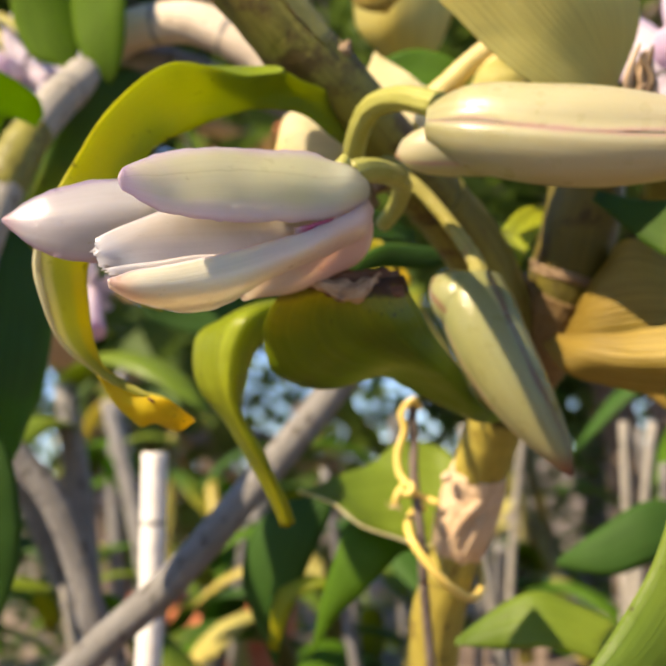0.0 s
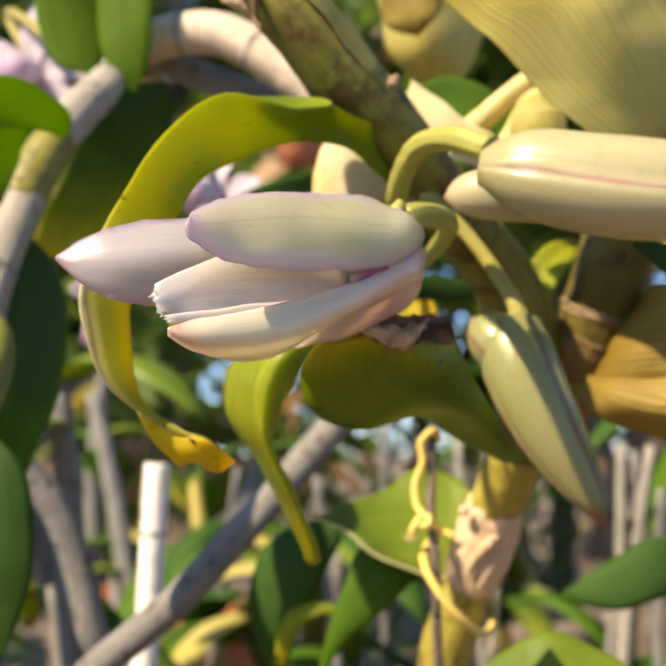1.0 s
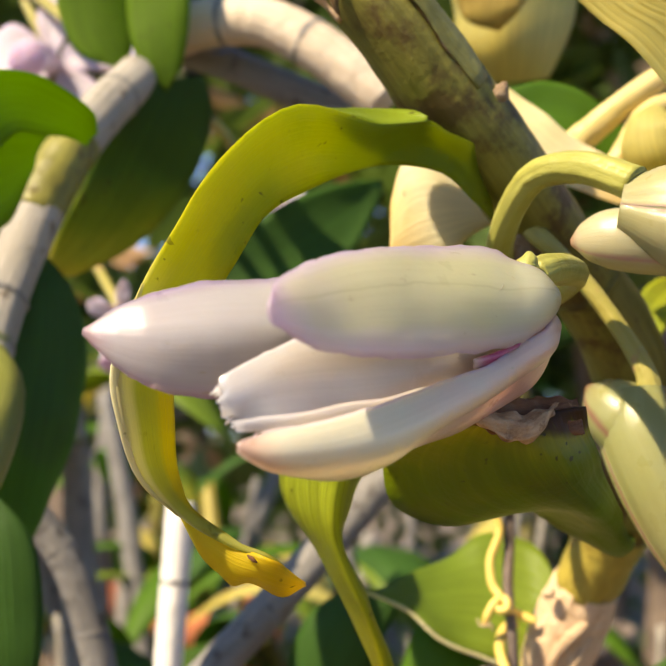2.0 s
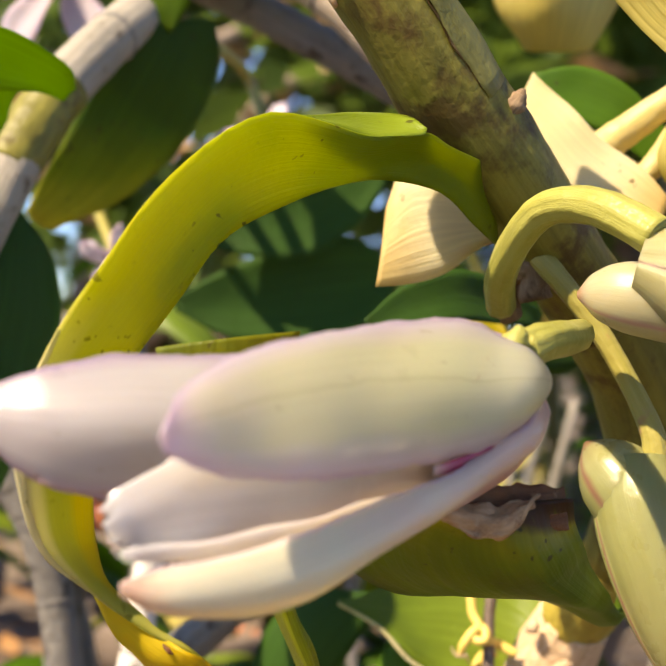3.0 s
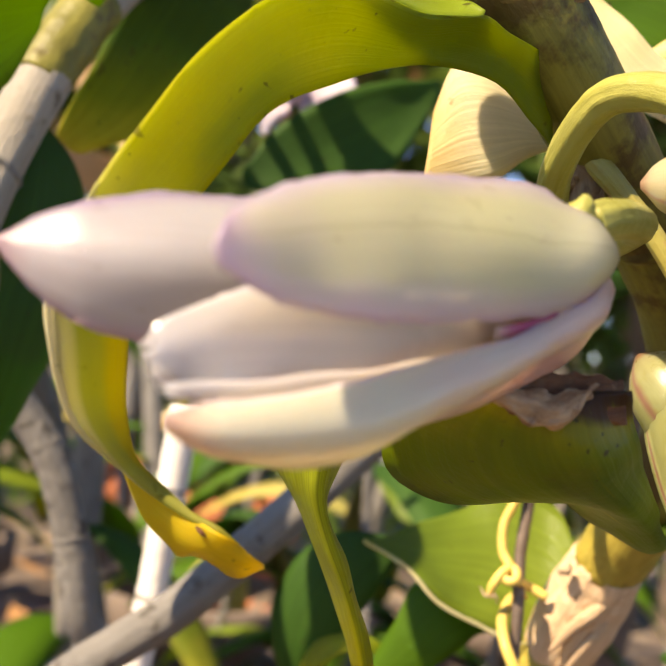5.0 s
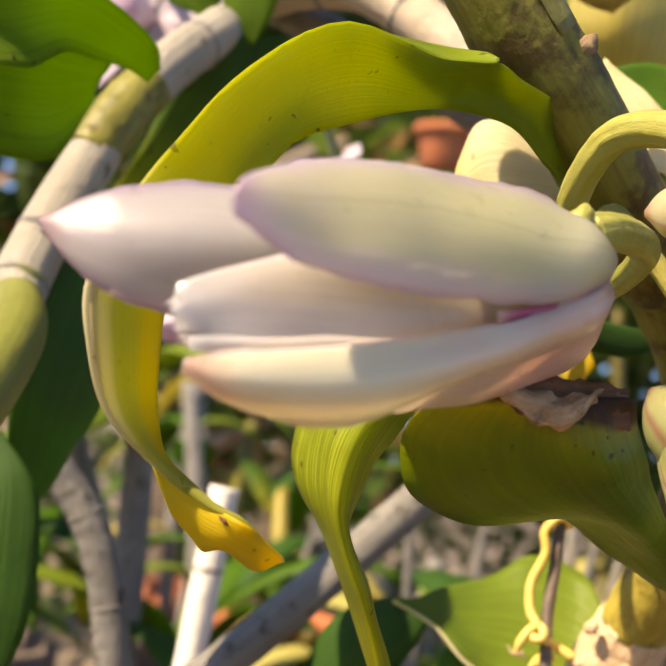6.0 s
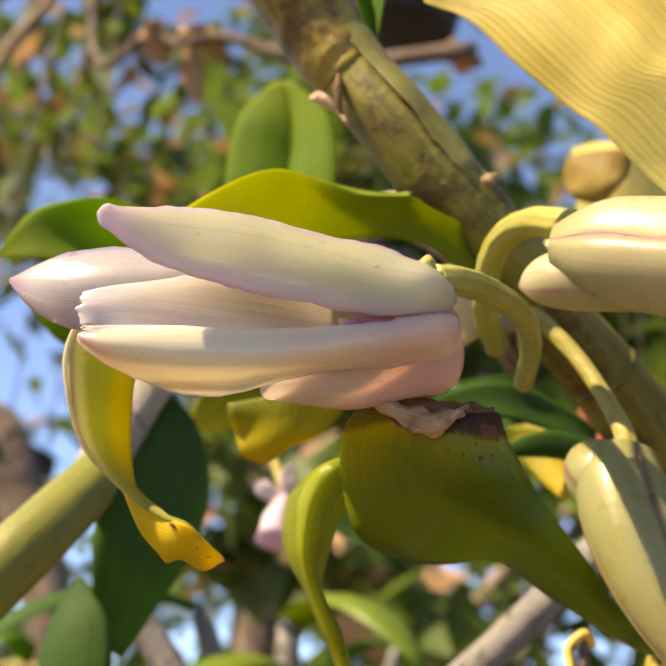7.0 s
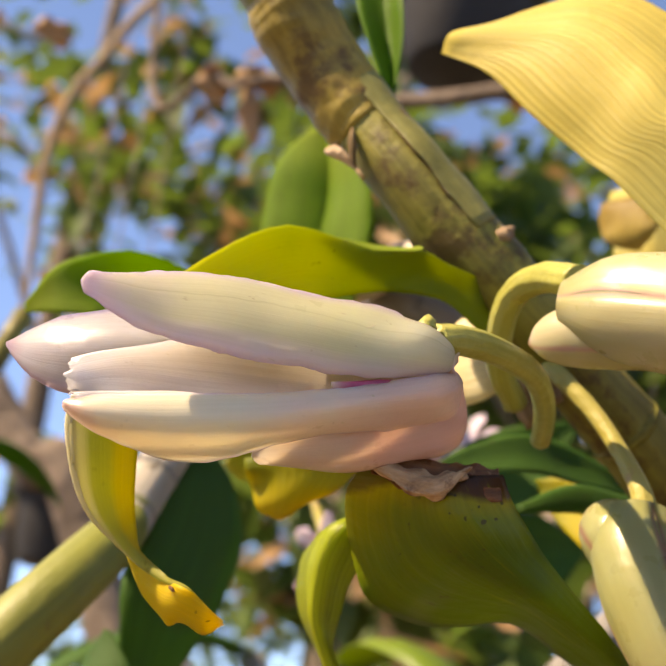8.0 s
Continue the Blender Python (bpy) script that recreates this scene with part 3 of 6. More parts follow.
LA_OUT = [(0.0050, 0.0362, 1.3356), (0.0030, 0.0322, 1.3360), (0.0004, 0.0302, 1.3366), (-0.0022, 0.0276, 1.3372), (-0.0073, 0.0241, 1.3356), (-0.0158, 0.0169, 1.3359), (-0.0223, 0.0110, 1.3293), (-0.0262, 0.0065, 1.3223), (-0.0290, 0.0034, 1.3155), (-0.0313, 0.0024, 1.3083), (-0.0308, 0.0033, 1.3028), (-0.0293, 0.0058, 1.2978), (-0.0260, 0.0094, 1.2942), (-0.0212, 0.0098, 1.2915), (-0.0176, 0.0083, 1.2905), (-0.0160, 0.0091, 1.2896)]
LA_IN = [(0.0066, 0.0392, 1.3276), (0.0036, 0.0352, 1.3295), (-0.0001, 0.0318, 1.3322), (-0.0058, 0.0298, 1.3325), (-0.0104, 0.0269, 1.3309), (-0.0148, 0.0231, 1.3282), (-0.0192, 0.0173, 1.3244), (-0.0220, 0.0137, 1.3189), (-0.0251, 0.0112, 1.3125), (-0.0269, 0.0105, 1.3071), (-0.0266, 0.0109, 1.3019), (-0.0258, 0.0118, 1.2975), (-0.0246, 0.0114, 1.2945), (-0.0208, 0.0099, 1.2920), (-0.0175, 0.0084, 1.2908), (-0.0160, 0.0091, 1.2897)]
LA_FOLD = [Vector(a).lerp(Vector(b), 0.5) + (Vector((0, 0.0010, 0)) if k < 8 else Vector((0, -0.0012, 0)) * max(0, min(1, (k - 7) / 3, (13.5 - k) / 2))) for k, (a, b) in enumerate(zip(LA_OUT, LA_IN))]
part("leaf", sheet("leaf", [LA_OUT, LA_FOLD, LA_IN], LEAF_A, 0.0007, 0.0, 0.0003, 2, 70, 17), orchid, "long arching leaf turning from green to yellow")
part("leaf_fold", sheet("leaf_fold", [
    [(-0.0139, 0.0195, 1.3364), (-0.0093, 0.0284, 1.3384), (-0.0049, 0.0313, 1.3394), (-0.0020, 0.0279, 1.3377)],
    [(-0.0139, 0.0195, 1.3362), (-0.0101, 0.0226, 1.3359), (-0.0068, 0.0248, 1.3356), (-0.0021, 0.0272, 1.3370)]], LEAF_FOLD, 0.0005, 0.06, 0.0001, 2, 30, 9), orchid, "light green rolled edge of the leaf")
part("leaf_margin", sheet("leaf_margin", [[Vector(q) + Vector((-0.0001, -0.0004, 0)) for q in LA_OUT[8:13]], [Vector(p).lerp(q, 0.28 * f) + Vector((0, -0.0004, 0)) for p, q, f in zip(LA_OUT[8:13], LA_FOLD[8:13], (0.2, 1.0, 1.0, 0.8, 0.2))]], LEAF_PALE, 0.0003, 0.10, 0.0001, 2, 34, 9), orchid, "pale cream leaf margin")
part("leaf_flap", sheet("leaf_flap", [
    [(-0.0256, 0.0103, 1.2944), (-0.0240, 0.0106, 1.2932), (-0.0207, 0.0096, 1.2915), (-0.0173, 0.0078, 1.2906), (-0.0154, 0.0090, 1.2893), (-0.0139, 0.0112, 1.2880)],
    [(-0.0258, 0.0102, 1.2940), (-0.0239, 0.0108, 1.2914), (-0.0211, 0.0105, 1.2893), (-0.0184, 0.0094, 1.2887), (-0.0158, 0.0100, 1.2879), (-0.0139, 0.0112, 1.2878)],
    [(-0.0259, 0.0104, 1.2937), (-0.0236, 0.0120, 1.2896), (-0.0216, 0.0133, 1.2875), (-0.0196, 0.0128, 1.2876), (-0.0163, 0.0120, 1.2867), (-0.0138, 0.0114, 1.2875)]], LEAF_TAIL, 0.0005, 0.0, 0.0002, 3, 44, 15), orchid, "golden twisted tail of the leaf")
part("leaf_spot", tube("leaf_spot", [(-0.0193, 0.0085, 1.2907), (-0.0188, 0.0081, 1.2904), (-0.0183, 0.0080, 1.2901)], [0.00006, 0.00022, 0.00006], BROWN_DARK, 10, 8, 0.4), orchid, "dark brown spot on the leaf")

bud = part("flower_bud", sheet("flower_bud", [
    [(0.0091, 0.0081, 1.3163), (0.0066, 0.0067, 1.3142), (0.0037, 0.0023, 1.3130), (-0.0024, -0.0027, 1.3127), (-0.0089, -0.0084, 1.3119), (-0.0140, -0.0122, 1.3100), (-0.0197, -0.0168, 1.3061)],
    [(0.0091, 0.0081, 1.3158), (0.0061, 0.0069, 1.3117), (0.0035, 0.0010, 1.3095), (-0.0031, -0.0045, 1.3082), (-0.0095, -0.0100, 1.3072), (-0.0150, -0.0146, 1.3064), (-0.0195, -0.0177, 1.3044)],
    [(0.0091, 0.0082, 1.3153), (0.0056, 0.0070, 1.3102), (0.0031, 0.0014, 1.3068), (-0.0040, -0.0044, 1.3044), (-0.0100, -0.0103, 1.3029), (-0.0145, -0.0143, 1.3025), (-0.0189, -0.0165, 1.3029)]],
    LIP, 0.0007, -0.03, 0.0003, 3, 36, 15, 0.0009, 2.0), orchid, "opening white and pale pink flower bud")
part("lip_fold", sheet("lip_fold", [
    [(0.0050, 0.0065, 1.3106), (0.0006, -0.0018, 1.3075), (-0.0054, -0.0082, 1.3057), (-0.0115, -0.0141, 1.3043), (-0.0185, -0.0174, 1.3030)],
    [(0.0050, 0.0066, 1.3091), (0.0006, -0.0007, 1.3064), (-0.0054, -0.0071, 1.3042), (-0.0115, -0.0130, 1.3025), (-0.0182, -0.0171, 1.3023)]], LIP, 0.0005, 0.08, 0.0002, 4, 30, 9, 0.0008, 6.0), bud, "fringed rim of the lip")
part("lip_lobe", sheet("lip_lobe", [
    [(-0.0143, -0.0075, 1.3069), (-0.0159, -0.0111, 1.3087), (-0.0176, -0.0138, 1.3076), (-0.0201, -0.0156, 1.3055)],
    [(-0.0145, -0.0075, 1.3046), (-0.0160, -0.0116, 1.3054), (-0.0178, -0.0144, 1.3055), (-0.0198, -0.0162, 1.3050)],
    [(-0.0146, -0.0078, 1.3033), (-0.0162, -0.0115, 1.3035), (-0.0178, -0.0141, 1.3039), (-0.0194, -0.0159, 1.3043)]], LIP, 0.0004, 0, 0.0002, 3, 26, 13, 0.0013, 9.0), bud, "torn translucent white lip lobe")
for k in range(18):
    f = k / 17
    a = Vector((-0.0185, -0.0165, 1.3035)).lerp(Vector((-0.0121, -0.0117, 1.3024)), f)
    b = a + Vector((-0.0005 - 0.0004 * math.sin(k * 2.3), -0.0008, -0.0007 + 0.0006 * math.sin(k * 1.9)))
    part("fringe", tube("fringe", [a + Vector((0.0012, 0.0012, 0.0002)), a, b], [0.00022, 0.00016, 0.00005], LIP, 8, 6, 0.2, seed=k), bud)
front_sepal = part("front_sepal", sheet("front_sepal", [
    [(0.0082, 0.0066, 1.3170), (0.0061, 0.0052, 1.3181), (0.0035, 0.0042, 1.3188), (0.0001, 0.0018, 1.3190), (-0.0035, -0.0026, 1.3186), (-0.0075, -0.0086, 1.3175), (-0.0119, -0.0136, 1.3159), (-0.0150, -0.0188, 1.3137), (-0.0155, -0.0234, 1.3119)],
    [(0.0090, 0.0058, 1.3153), (0.0070, 0.0018, 1.3150), (0.0042, -0.0006, 1.3147), (0.0008, -0.0036, 1.3144), (-0.0028, -0.0070, 1.3140), (-0.0066, -0.0108, 1.3135), (-0.0107, -0.0152, 1.3125), (-0.0143, -0.0209, 1.3113), (-0.0158, -0.0238, 1.3109)],
    [(0.0086, 0.0062, 1.3136), (0.0062, 0.0010, 1.3112), (0.0040, -0.0018, 1.3102), (0.0010, -0.0048, 1.3094), (-0.0020, -0.0080, 1.3088), (-0.0056, -0.0121, 1.3082), (-0.0095, -0.0164, 1.3081), (-0.0132, -0.0210, 1.3088), (-0.0155, -0.0235, 1.3098)]],
    SEPAL, 0.0008, 0.05, 0.00015, 4, 88, 17, 0, 0, 0, 0.0002), bud, "cream sepal with lilac rim")


def scratch(petal, nv, i, j, turn, count, mat):
    """A fine scar lying on a petal's outer skin."""
    vs = petal.data.vertices
    half = len(vs) // 2
    base = 0 if vs[i * nv + j].normal.y < 0 else half
    line = []
    for k in range(count):
        v = vs[base + (i + k) * nv + j + (turn if k == count - 1 else 0)]
        line.append(v.co + v.normal * 0.00003)
    a, b = line[0], line[-1]
    bend = (b - a).cross(Vector((0, 1, 0))) * 0.12
    part("scar", tube("scar", [a, a.lerp(b, 0.4) + bend, a.lerp(b, 0.75) + bend * 0.6, b], [0.00002, 0.00005, 0.00004, 0.00001], mat, 14, 6, 0.4, seed=i), petal)


for i, j, turn, count, mat in ((26, 7, 1, 3, SCAR), (22, 6, -1, 3, SCAR)):
    scratch(front_sepal, 17, i, j, turn, count, mat)
part("side_petal", sheet("side_petal", [
    [(0.0080, 0.0080, 1.3177), (0.0015, 0.0020, 1.3178), (-0.0054, -0.0025, 1.3167), (-0.0142, -0.0066, 1.3150), (-0.0177, -0.0076, 1.3149), (-0.0209, -0.0085, 1.3147), (-0.0260, -0.0099, 1.3131), (-0.0293, -0.0103, 1.3116), (-0.0311, -0.0108, 1.3102)],
    [(0.0080, 0.0081, 1.3158), (0.0015, 0.0012, 1.3143), (-0.0054, -0.0042, 1.3124), (-0.0134, -0.0093, 1.3108), (-0.0170, -0.0108, 1.3104), (-0.0209, -0.0117, 1.3100), (-0.0251, -0.0119, 1.3096), (-0.0288, -0.0113, 1.3097), (-0.0312, -0.0110, 1.3100)],
    [(0.0080, 0.0083, 1.3138), (0.0015, 0.0025, 1.3103), (-0.0054, -0.0024, 1.3080), (-0.0155, -0.0074, 1.3061), (-0.0187, -0.0089, 1.3052), (-0.0215, -0.0099, 1.3049), (-0.0254, -0.0112, 1.3056), (-0.0286, -0.0113, 1.3073), (-0.0311, -0.0108, 1.3098)]],
    SIDE, 0.0008, 0.0, 0.0002, 3, 88, 15, 0, 0, 0, 0.0002), bud, "white petal with pink rim")
part("lower_sepal", sheet("lower_sepal", [
    [(0.0090, 0.0082, 1.3140), (0.0072, 0.0030, 1.3120), (0.0045, -0.0008, 1.3100), (0.0016, -0.0036, 1.3083), (-0.0024, -0.0068, 1.3067), (-0.0071, -0.0120, 1.3048), (-0.0115, -0.0162, 1.3034), (-0.0154, -0.0183, 1.3025), (-0.0179, -0.0195, 1.3015)],
    [(0.0095, 0.0078, 1.3126), (0.0080, 0.0050, 1.3105), (0.0047, 0.0002, 1.3081), (0.0013, -0.0040, 1.3061), (-0.0028, -0.0082, 1.3039), (-0.0069, -0.0130, 1.3018), (-0.0112, -0.0165, 1.3006), (-0.0151, -0.0188, 1.3005), (-0.0179, -0.0194, 1.3011)],
    [(0.0089, 0.0105, 1.3118), (0.0079, 0.0118, 1.3101), (0.0042, 0.0052, 1.3072), (0.0006, -0.0006, 1.3051), (-0.0034, -0.0047, 1.3025), (-0.0069, -0.0084, 1.3001), (-0.0112, -0.0115, 1.2989), (-0.0150, -0.0160, 1.2992), (-0.0179, -0.0191, 1.3008)]],
    LOWER, 0.0008, 0.03, 0.00015, 3, 80, 15, 0, 0, 0, 0.00015), bud, "cream sepal flushed rose")
part("chin", sheet("chin", [
    [(0.0084, 0.0079, 1.3155), (0.0070, 0.0070, 1.3114), (0.0035, 0.0030, 1.3082), (-0.0015, -0.0015, 1.3050), (-0.0055, -0.0060, 1.3022)],
    [(0.0090, 0.0080, 1.3142), (0.0087, 0.0112, 1.3104), (0.0050, 0.0076, 1.3069), (0.0003, 0.0026, 1.3042), (-0.0058, -0.0055, 1.3008)],
    [(0.0088, 0.0110, 1.3140), (0.0078, 0.0142, 1.3088), (0.0042, 0.0096, 1.3057), (-0.0003, 0.0053, 1.3033), (-0.0056, -0.0035, 1.3008)],
    [(0.0061, 0.0130, 1.3157), (0.0040, 0.0150, 1.3116), (0.0006, 0.0100, 1.3077), (-0.0024, 0.0040, 1.3048), (-0.0054, -0.0030, 1.3019)]],
    CHIN, 0.0008, 0.0, 0.0, 3, 26, 21), bud, "rosy blunt chin of the bud")
part("throat", sheet("throat", [
    [(0.0050, 0.0002, 1.3106), (0.0038, -0.0012, 1.3101), (0.0022, -0.0027, 1.3094), (0.0004, -0.0042, 1.3088)],
    [(0.0050, 0.0006, 1.3099), (0.0038, -0.0006, 1.3092), (0.0022, -0.0021, 1.3084), (0.0004, -0.0037, 1.3080)]], THROAT, 0.0004, 0.1, 0, 1, 16, 7), bud, "magenta stripe inside the bud")
part("back_petal", sheet("back_petal", [
    [(0.0086, 0.0075, 1.3176), (0.0026, 0.0059, 1.3189), (-0.0035, 0.0005, 1.3175), (-0.0095, -0.0038, 1.3144), (-0.0155, -0.0071, 1.3112)],
    [(0.0080, 0.0106, 1.3154), (0.0015, 0.0093, 1.3138), (-0.0044, 0.0039, 1.3115), (-0.0105, -0.0010, 1.3096), (-0.0155, -0.0065, 1.3092)],
    [(0.0061, 0.0129, 1.3116), (0.0006, 0.0082, 1.3072), (-0.0044, 0.0014, 1.3048), (-0.0095, -0.0045, 1.3033), (-0.0155, -0.0087, 1.3051)]], SIDE, 0.0008, 0, 0.0002, 3, 24, 11), bud)
part("pedicel", tube("pedicel", [(0.0068, 0.0070, 1.3174), (0.0092, 0.0104, 1.3184), (0.0120, 0.0159, 1.3190), (0.0138, 0.0244, 1.3194), (0.0134, 0.0335, 1.3186), (0.0114, 0.0426, 1.3175)], [0.0016, 0.0016, 0.0015, 0.0014, 0.0013, 0.0013], PEDICEL, 50, 54, 0.05, 9, 0.022), bud, "curved green pedicel")
part("bract_nub", tube("bract_nub", [(0.0062, 0.0055, 1.3181), (0.0063, 0.0054, 1.3189), (0.0062, 0.0056, 1.3194)], [0.0012, 0.0007, 0.0001], PEDICEL, 10, 8, 0.2), bud)

B2 = [(0.0178, 0.0192, 1.3264), (0.0234, 0.0178, 1.3253), (0.0313, 0.0159, 1.3234), (0.0396, 0.0145, 1.3222), (0.0478, 0.0135, 1.3213), (0.0543, 0.0126, 1.3203), (0.0603, 0.0122, 1.3191)]
bud_two = closed_bud(B2, [0.0028, 0.0057, 0.0066, 0.0066, 0.0054, 0.0035, 0.0004], CLOSED, orchid, "flower_bud", "closed cream green flower bud with pink seam", (0, -1, -0.12),
    [(0.0270, 0.0195, 1.3224), (0.0218, 0.0205, 1.3229), (0.0177, 0.0214, 1.3232), (0.0149, 0.0224, 1.3232), (0.0132, 0.0230, 1.3230)], 0.0036)
part("pedicel", tube("pedicel", [(0.0192, 0.0181, 1.3284), (0.0144, 0.0229, 1.3311), (0.0104, 0.0269, 1.3312), (0.0082, 0.0301, 1.3287), (0.0071, 0.0354, 1.3247), (0.0080, 0.0416, 1.3219)], [0.0019, 0.0018, 0.0017, 0.0016, 0.0016, 0.0016], PEDICEL, 50, 54, 0.05, 9, 0.022), bud_two, "curved green pedicel")
B3 = [(0.0241, 0.0386, 1.3072), (0.0244, 0.0374, 1.3033), (0.0259, 0.0357, 1.2981), (0.0285, 0.0346, 1.2923), (0.0314, 0.0338, 1.2869), (0.0342, 0.0333, 1.2820), (0.0361, 0.0336, 1.2784)]
bud_three = closed_bud(B3, [0.0043, 0.0055, 0.0055, 0.0050, 0.0039, 0.0023, 0.0003], HANG, orchid, "flower_bud", "closed green flower bud hanging with red seam", (0.62, -0.78, 0),
    [(0.0259, 0.0363, 1.3000), (0.0234, 0.0373, 1.3031), (0.0213, 0.0385, 1.3054), (0.0197, 0.0398, 1.3070), (0.0184, 0.0409, 1.3083)], 0.0045)
part("pedicel", tube("pedicel", [(0.0252, 0.0372, 1.3056), (0.0246, 0.0374, 1.3098), (0.0222, 0.0386, 1.3145), (0.0185, 0.0402, 1.3201), (0.0140, 0.0413, 1.3251), (0.0110, 0.0431, 1.3282)], [0.0019, 0.0013, 0.0011, 0.0011, 0.0012, 0.0013], PEDICEL_RED, 50, 54, 0.05, 9, 0.022), bud_three, "reddish green pedicel")
part("flower_spike", tube("flower_spike", [(0.0120, 0.0445, 1.3230), (0.0107, 0.0443, 1.3264), (0.0079, 0.0454, 1.3246), (0.0099, 0.0467, 1.3207)], [0.0018, 0.0020, 0.0019, 0.0012], SCALE, 20, 12, 0.25), orchid, "short brown flower spike")

# ---- the tied cane behind, with its leaves ----
tied = thing("orchid_cane", (0.012, 0.12, 1.14), "upright yellow brown orchid cane with straw sheath and wide leaves", "orchid")
cane_stem("stem", [(0.0477, 0.0616, 1.3367), (0.0468, 0.0652, 1.3274), (0.0443, 0.0680, 1.3162), (0.0405, 0.0718, 1.3056), (0.0355, 0.0785, 1.2963), (0.0308, 0.0861, 1.2872), (0.0277, 0.0938, 1.2776), (0.0236, 0.0987, 1.2652), (0.0197, 0.1026, 1.2526), (0.0150, 0.1094, 1.2269), (0.012, 0.118, 1.20), (0.012, 0.12, 1.14)], [0.0062, 0.0064, 0.0066, 0.0062, 0.0055, 0.0050, 0.0047, 0.0046, 0.0046, 0.005, 0.005, 0.005], CANE_BROWN_SHADE, tied, (0.22, 0.50), "brown mottled jointed cane with shade in its colour", SCALE)
part("sheath", tube("sheath", [(0.0281, 0.0927, 1.2788), (0.0266, 0.0956, 1.2735), (0.0243, 0.0975, 1.2669), (0.0227, 0.1000, 1.2611), (0.0220, 0.0982, 1.2581)], [0.0053, 0.0059, 0.0056, 0.0040, 0.0010], STRAW, 44, 40, 0.03, 7, 0.03), tied, "dry straw-coloured papery sheath")
part("sheath", tube("sheath", [(0.0418, 0.0697, 1.3094), (0.0392, 0.0732, 1.3035), (0.0362, 0.0776, 1.2974), (0.0350, 0.0801, 1.2944)], [0.0070, 0.0068, 0.0063, 0.0058], SHEATH, 30, 26, 0.07, 7, 0.02), tied, "torn brown dry sheath on the cane")
part("cane_joint", tube("cane_joint", [(0.0317, 0.0845, 1.2891), (0.0305, 0.0867, 1.2864), (0.0293, 0.0899, 1.2824), (0.0278, 0.0929, 1.2784)], [0.0051, 0.0053, 0.0053, 0.0051], CANE_TAN, 24, 22, 0.04), tied, "yellow green living joint")
part("sheath_fold", tube("sheath_fold", [(0.0286, 0.0905, 1.2740), (0.0266, 0.0899, 1.2721), (0.0239, 0.0904, 1.2692), (0.0214, 0.0915, 1.2653)], [0.0005, 0.0010, 0.0009, 0.0003], STRAW, 26, 10, 0.15), tied, "slanting fold of the papery sheath")
part("sheath_fold", tube("sheath_fold", [(0.0294, 0.0922, 1.2737), (0.0281, 0.0914, 1.2701), (0.0259, 0.0916, 1.2663), (0.0241, 0.0925, 1.2628)], [0.0004, 0.0008, 0.0008, 0.0003], STRAW, 26, 10, 0.15, seed=4), tied, "slanting fold of the papery sheath")
part("cane_joint", tube("cane_joint", [(0.0233, 0.0990, 1.2640), (0.0197, 0.1026, 1.2526), (0.0172, 0.1060, 1.2400), (0.0152, 0.1092, 1.2275)], [0.0050, 0.0052, 0.0053, 0.0054], CANE_TAN, 30, 22, 0.04), tied, "yellow olive lower joint")
part("sheath_tip", tube("sheath_tip", [(0.0209, 0.0893, 1.2769), (0.0216, 0.0888, 1.2778), (0.0224, 0.0888, 1.2780)], [0.0005, 0.0011, 0.0004], STRAW, 10, 8, 0.4), tied)
LC_L = [(-0.0003, 0.0082, 1.3039), (-0.0035, 0.0148, 1.3032), (-0.0064, 0.0255, 1.2990), (-0.0052, 0.0300, 1.2946), (-0.0002, 0.0315, 1.2925), (0.0056, 0.0348, 1.2925), (0.0108, 0.0398, 1.2938), (0.0173, 0.0447, 1.2907), (0.0247, 0.0530, 1.2868), (0.0311, 0.0771, 1.2873)]
LC_M = [(0.0066, 0.0126, 1.3044), (0.0069, 0.0124, 1.3027), (0.0074, 0.0127, 1.3004), (0.0088, 0.0142, 1.2984), (0.0106, 0.0172, 1.2969), (0.0131, 0.0212, 1.2956), (0.0162, 0.0272, 1.2940), (0.0201, 0.0360, 1.2918), (0.0250, 0.0479, 1.2886), (0.0313, 0.0760, 1.2877)]
LC_R = [(0.0132, 0.0146, 1.3055), (0.0138, 0.0158, 1.3037), (0.0146, 0.0174, 1.3020), (0.0157, 0.0200, 1.3002), (0.0170, 0.0232, 1.2984), (0.0188, 0.0283, 1.2963), (0.0209, 0.0345, 1.2941), (0.0233, 0.0417, 1.2915), (0.0261, 0.0509, 1.2889), (0.0315, 0.0750, 1.2881)]
leaf_c = part("leaf", sheet("leaf", [LC_L, LC_M, LC_R], LEAF_C, 0.0007, 0.0, 0.0003, 3, 44, 23), tied, "broad green leaf with a withered brown tip")
part("withered_tip", sheet("withered_tip", [
    [(0.0006, 0.0094, 1.3056), (0.0032, 0.0108, 1.3064), (0.0060, 0.0125, 1.3062), (0.0086, 0.0137, 1.3060), (0.0108, 0.0144, 1.3062), (0.0126, 0.0150, 1.3063)],
    [(0.0010, 0.0084, 1.3044), (0.0034, 0.0101, 1.3042), (0.0060, 0.0117, 1.3036), (0.0086, 0.0129, 1.3036), (0.0110, 0.0137, 1.3040), (0.0130, 0.0148, 1.3044)],
    [(0.0014, 0.0080, 1.3034), (0.0036, 0.0099, 1.3028), (0.0060, 0.0116, 1.3022), (0.0086, 0.0128, 1.3024), (0.0112, 0.0136, 1.3024), (0.0133, 0.0149, 1.3028)]], BROWN_DARK, 0.0002, 0.0, 0.0002, 3.3, 70, 21, 0, 1.0, 0.00015, 0.0004), leaf_c, "withered dark brown leaf tip")
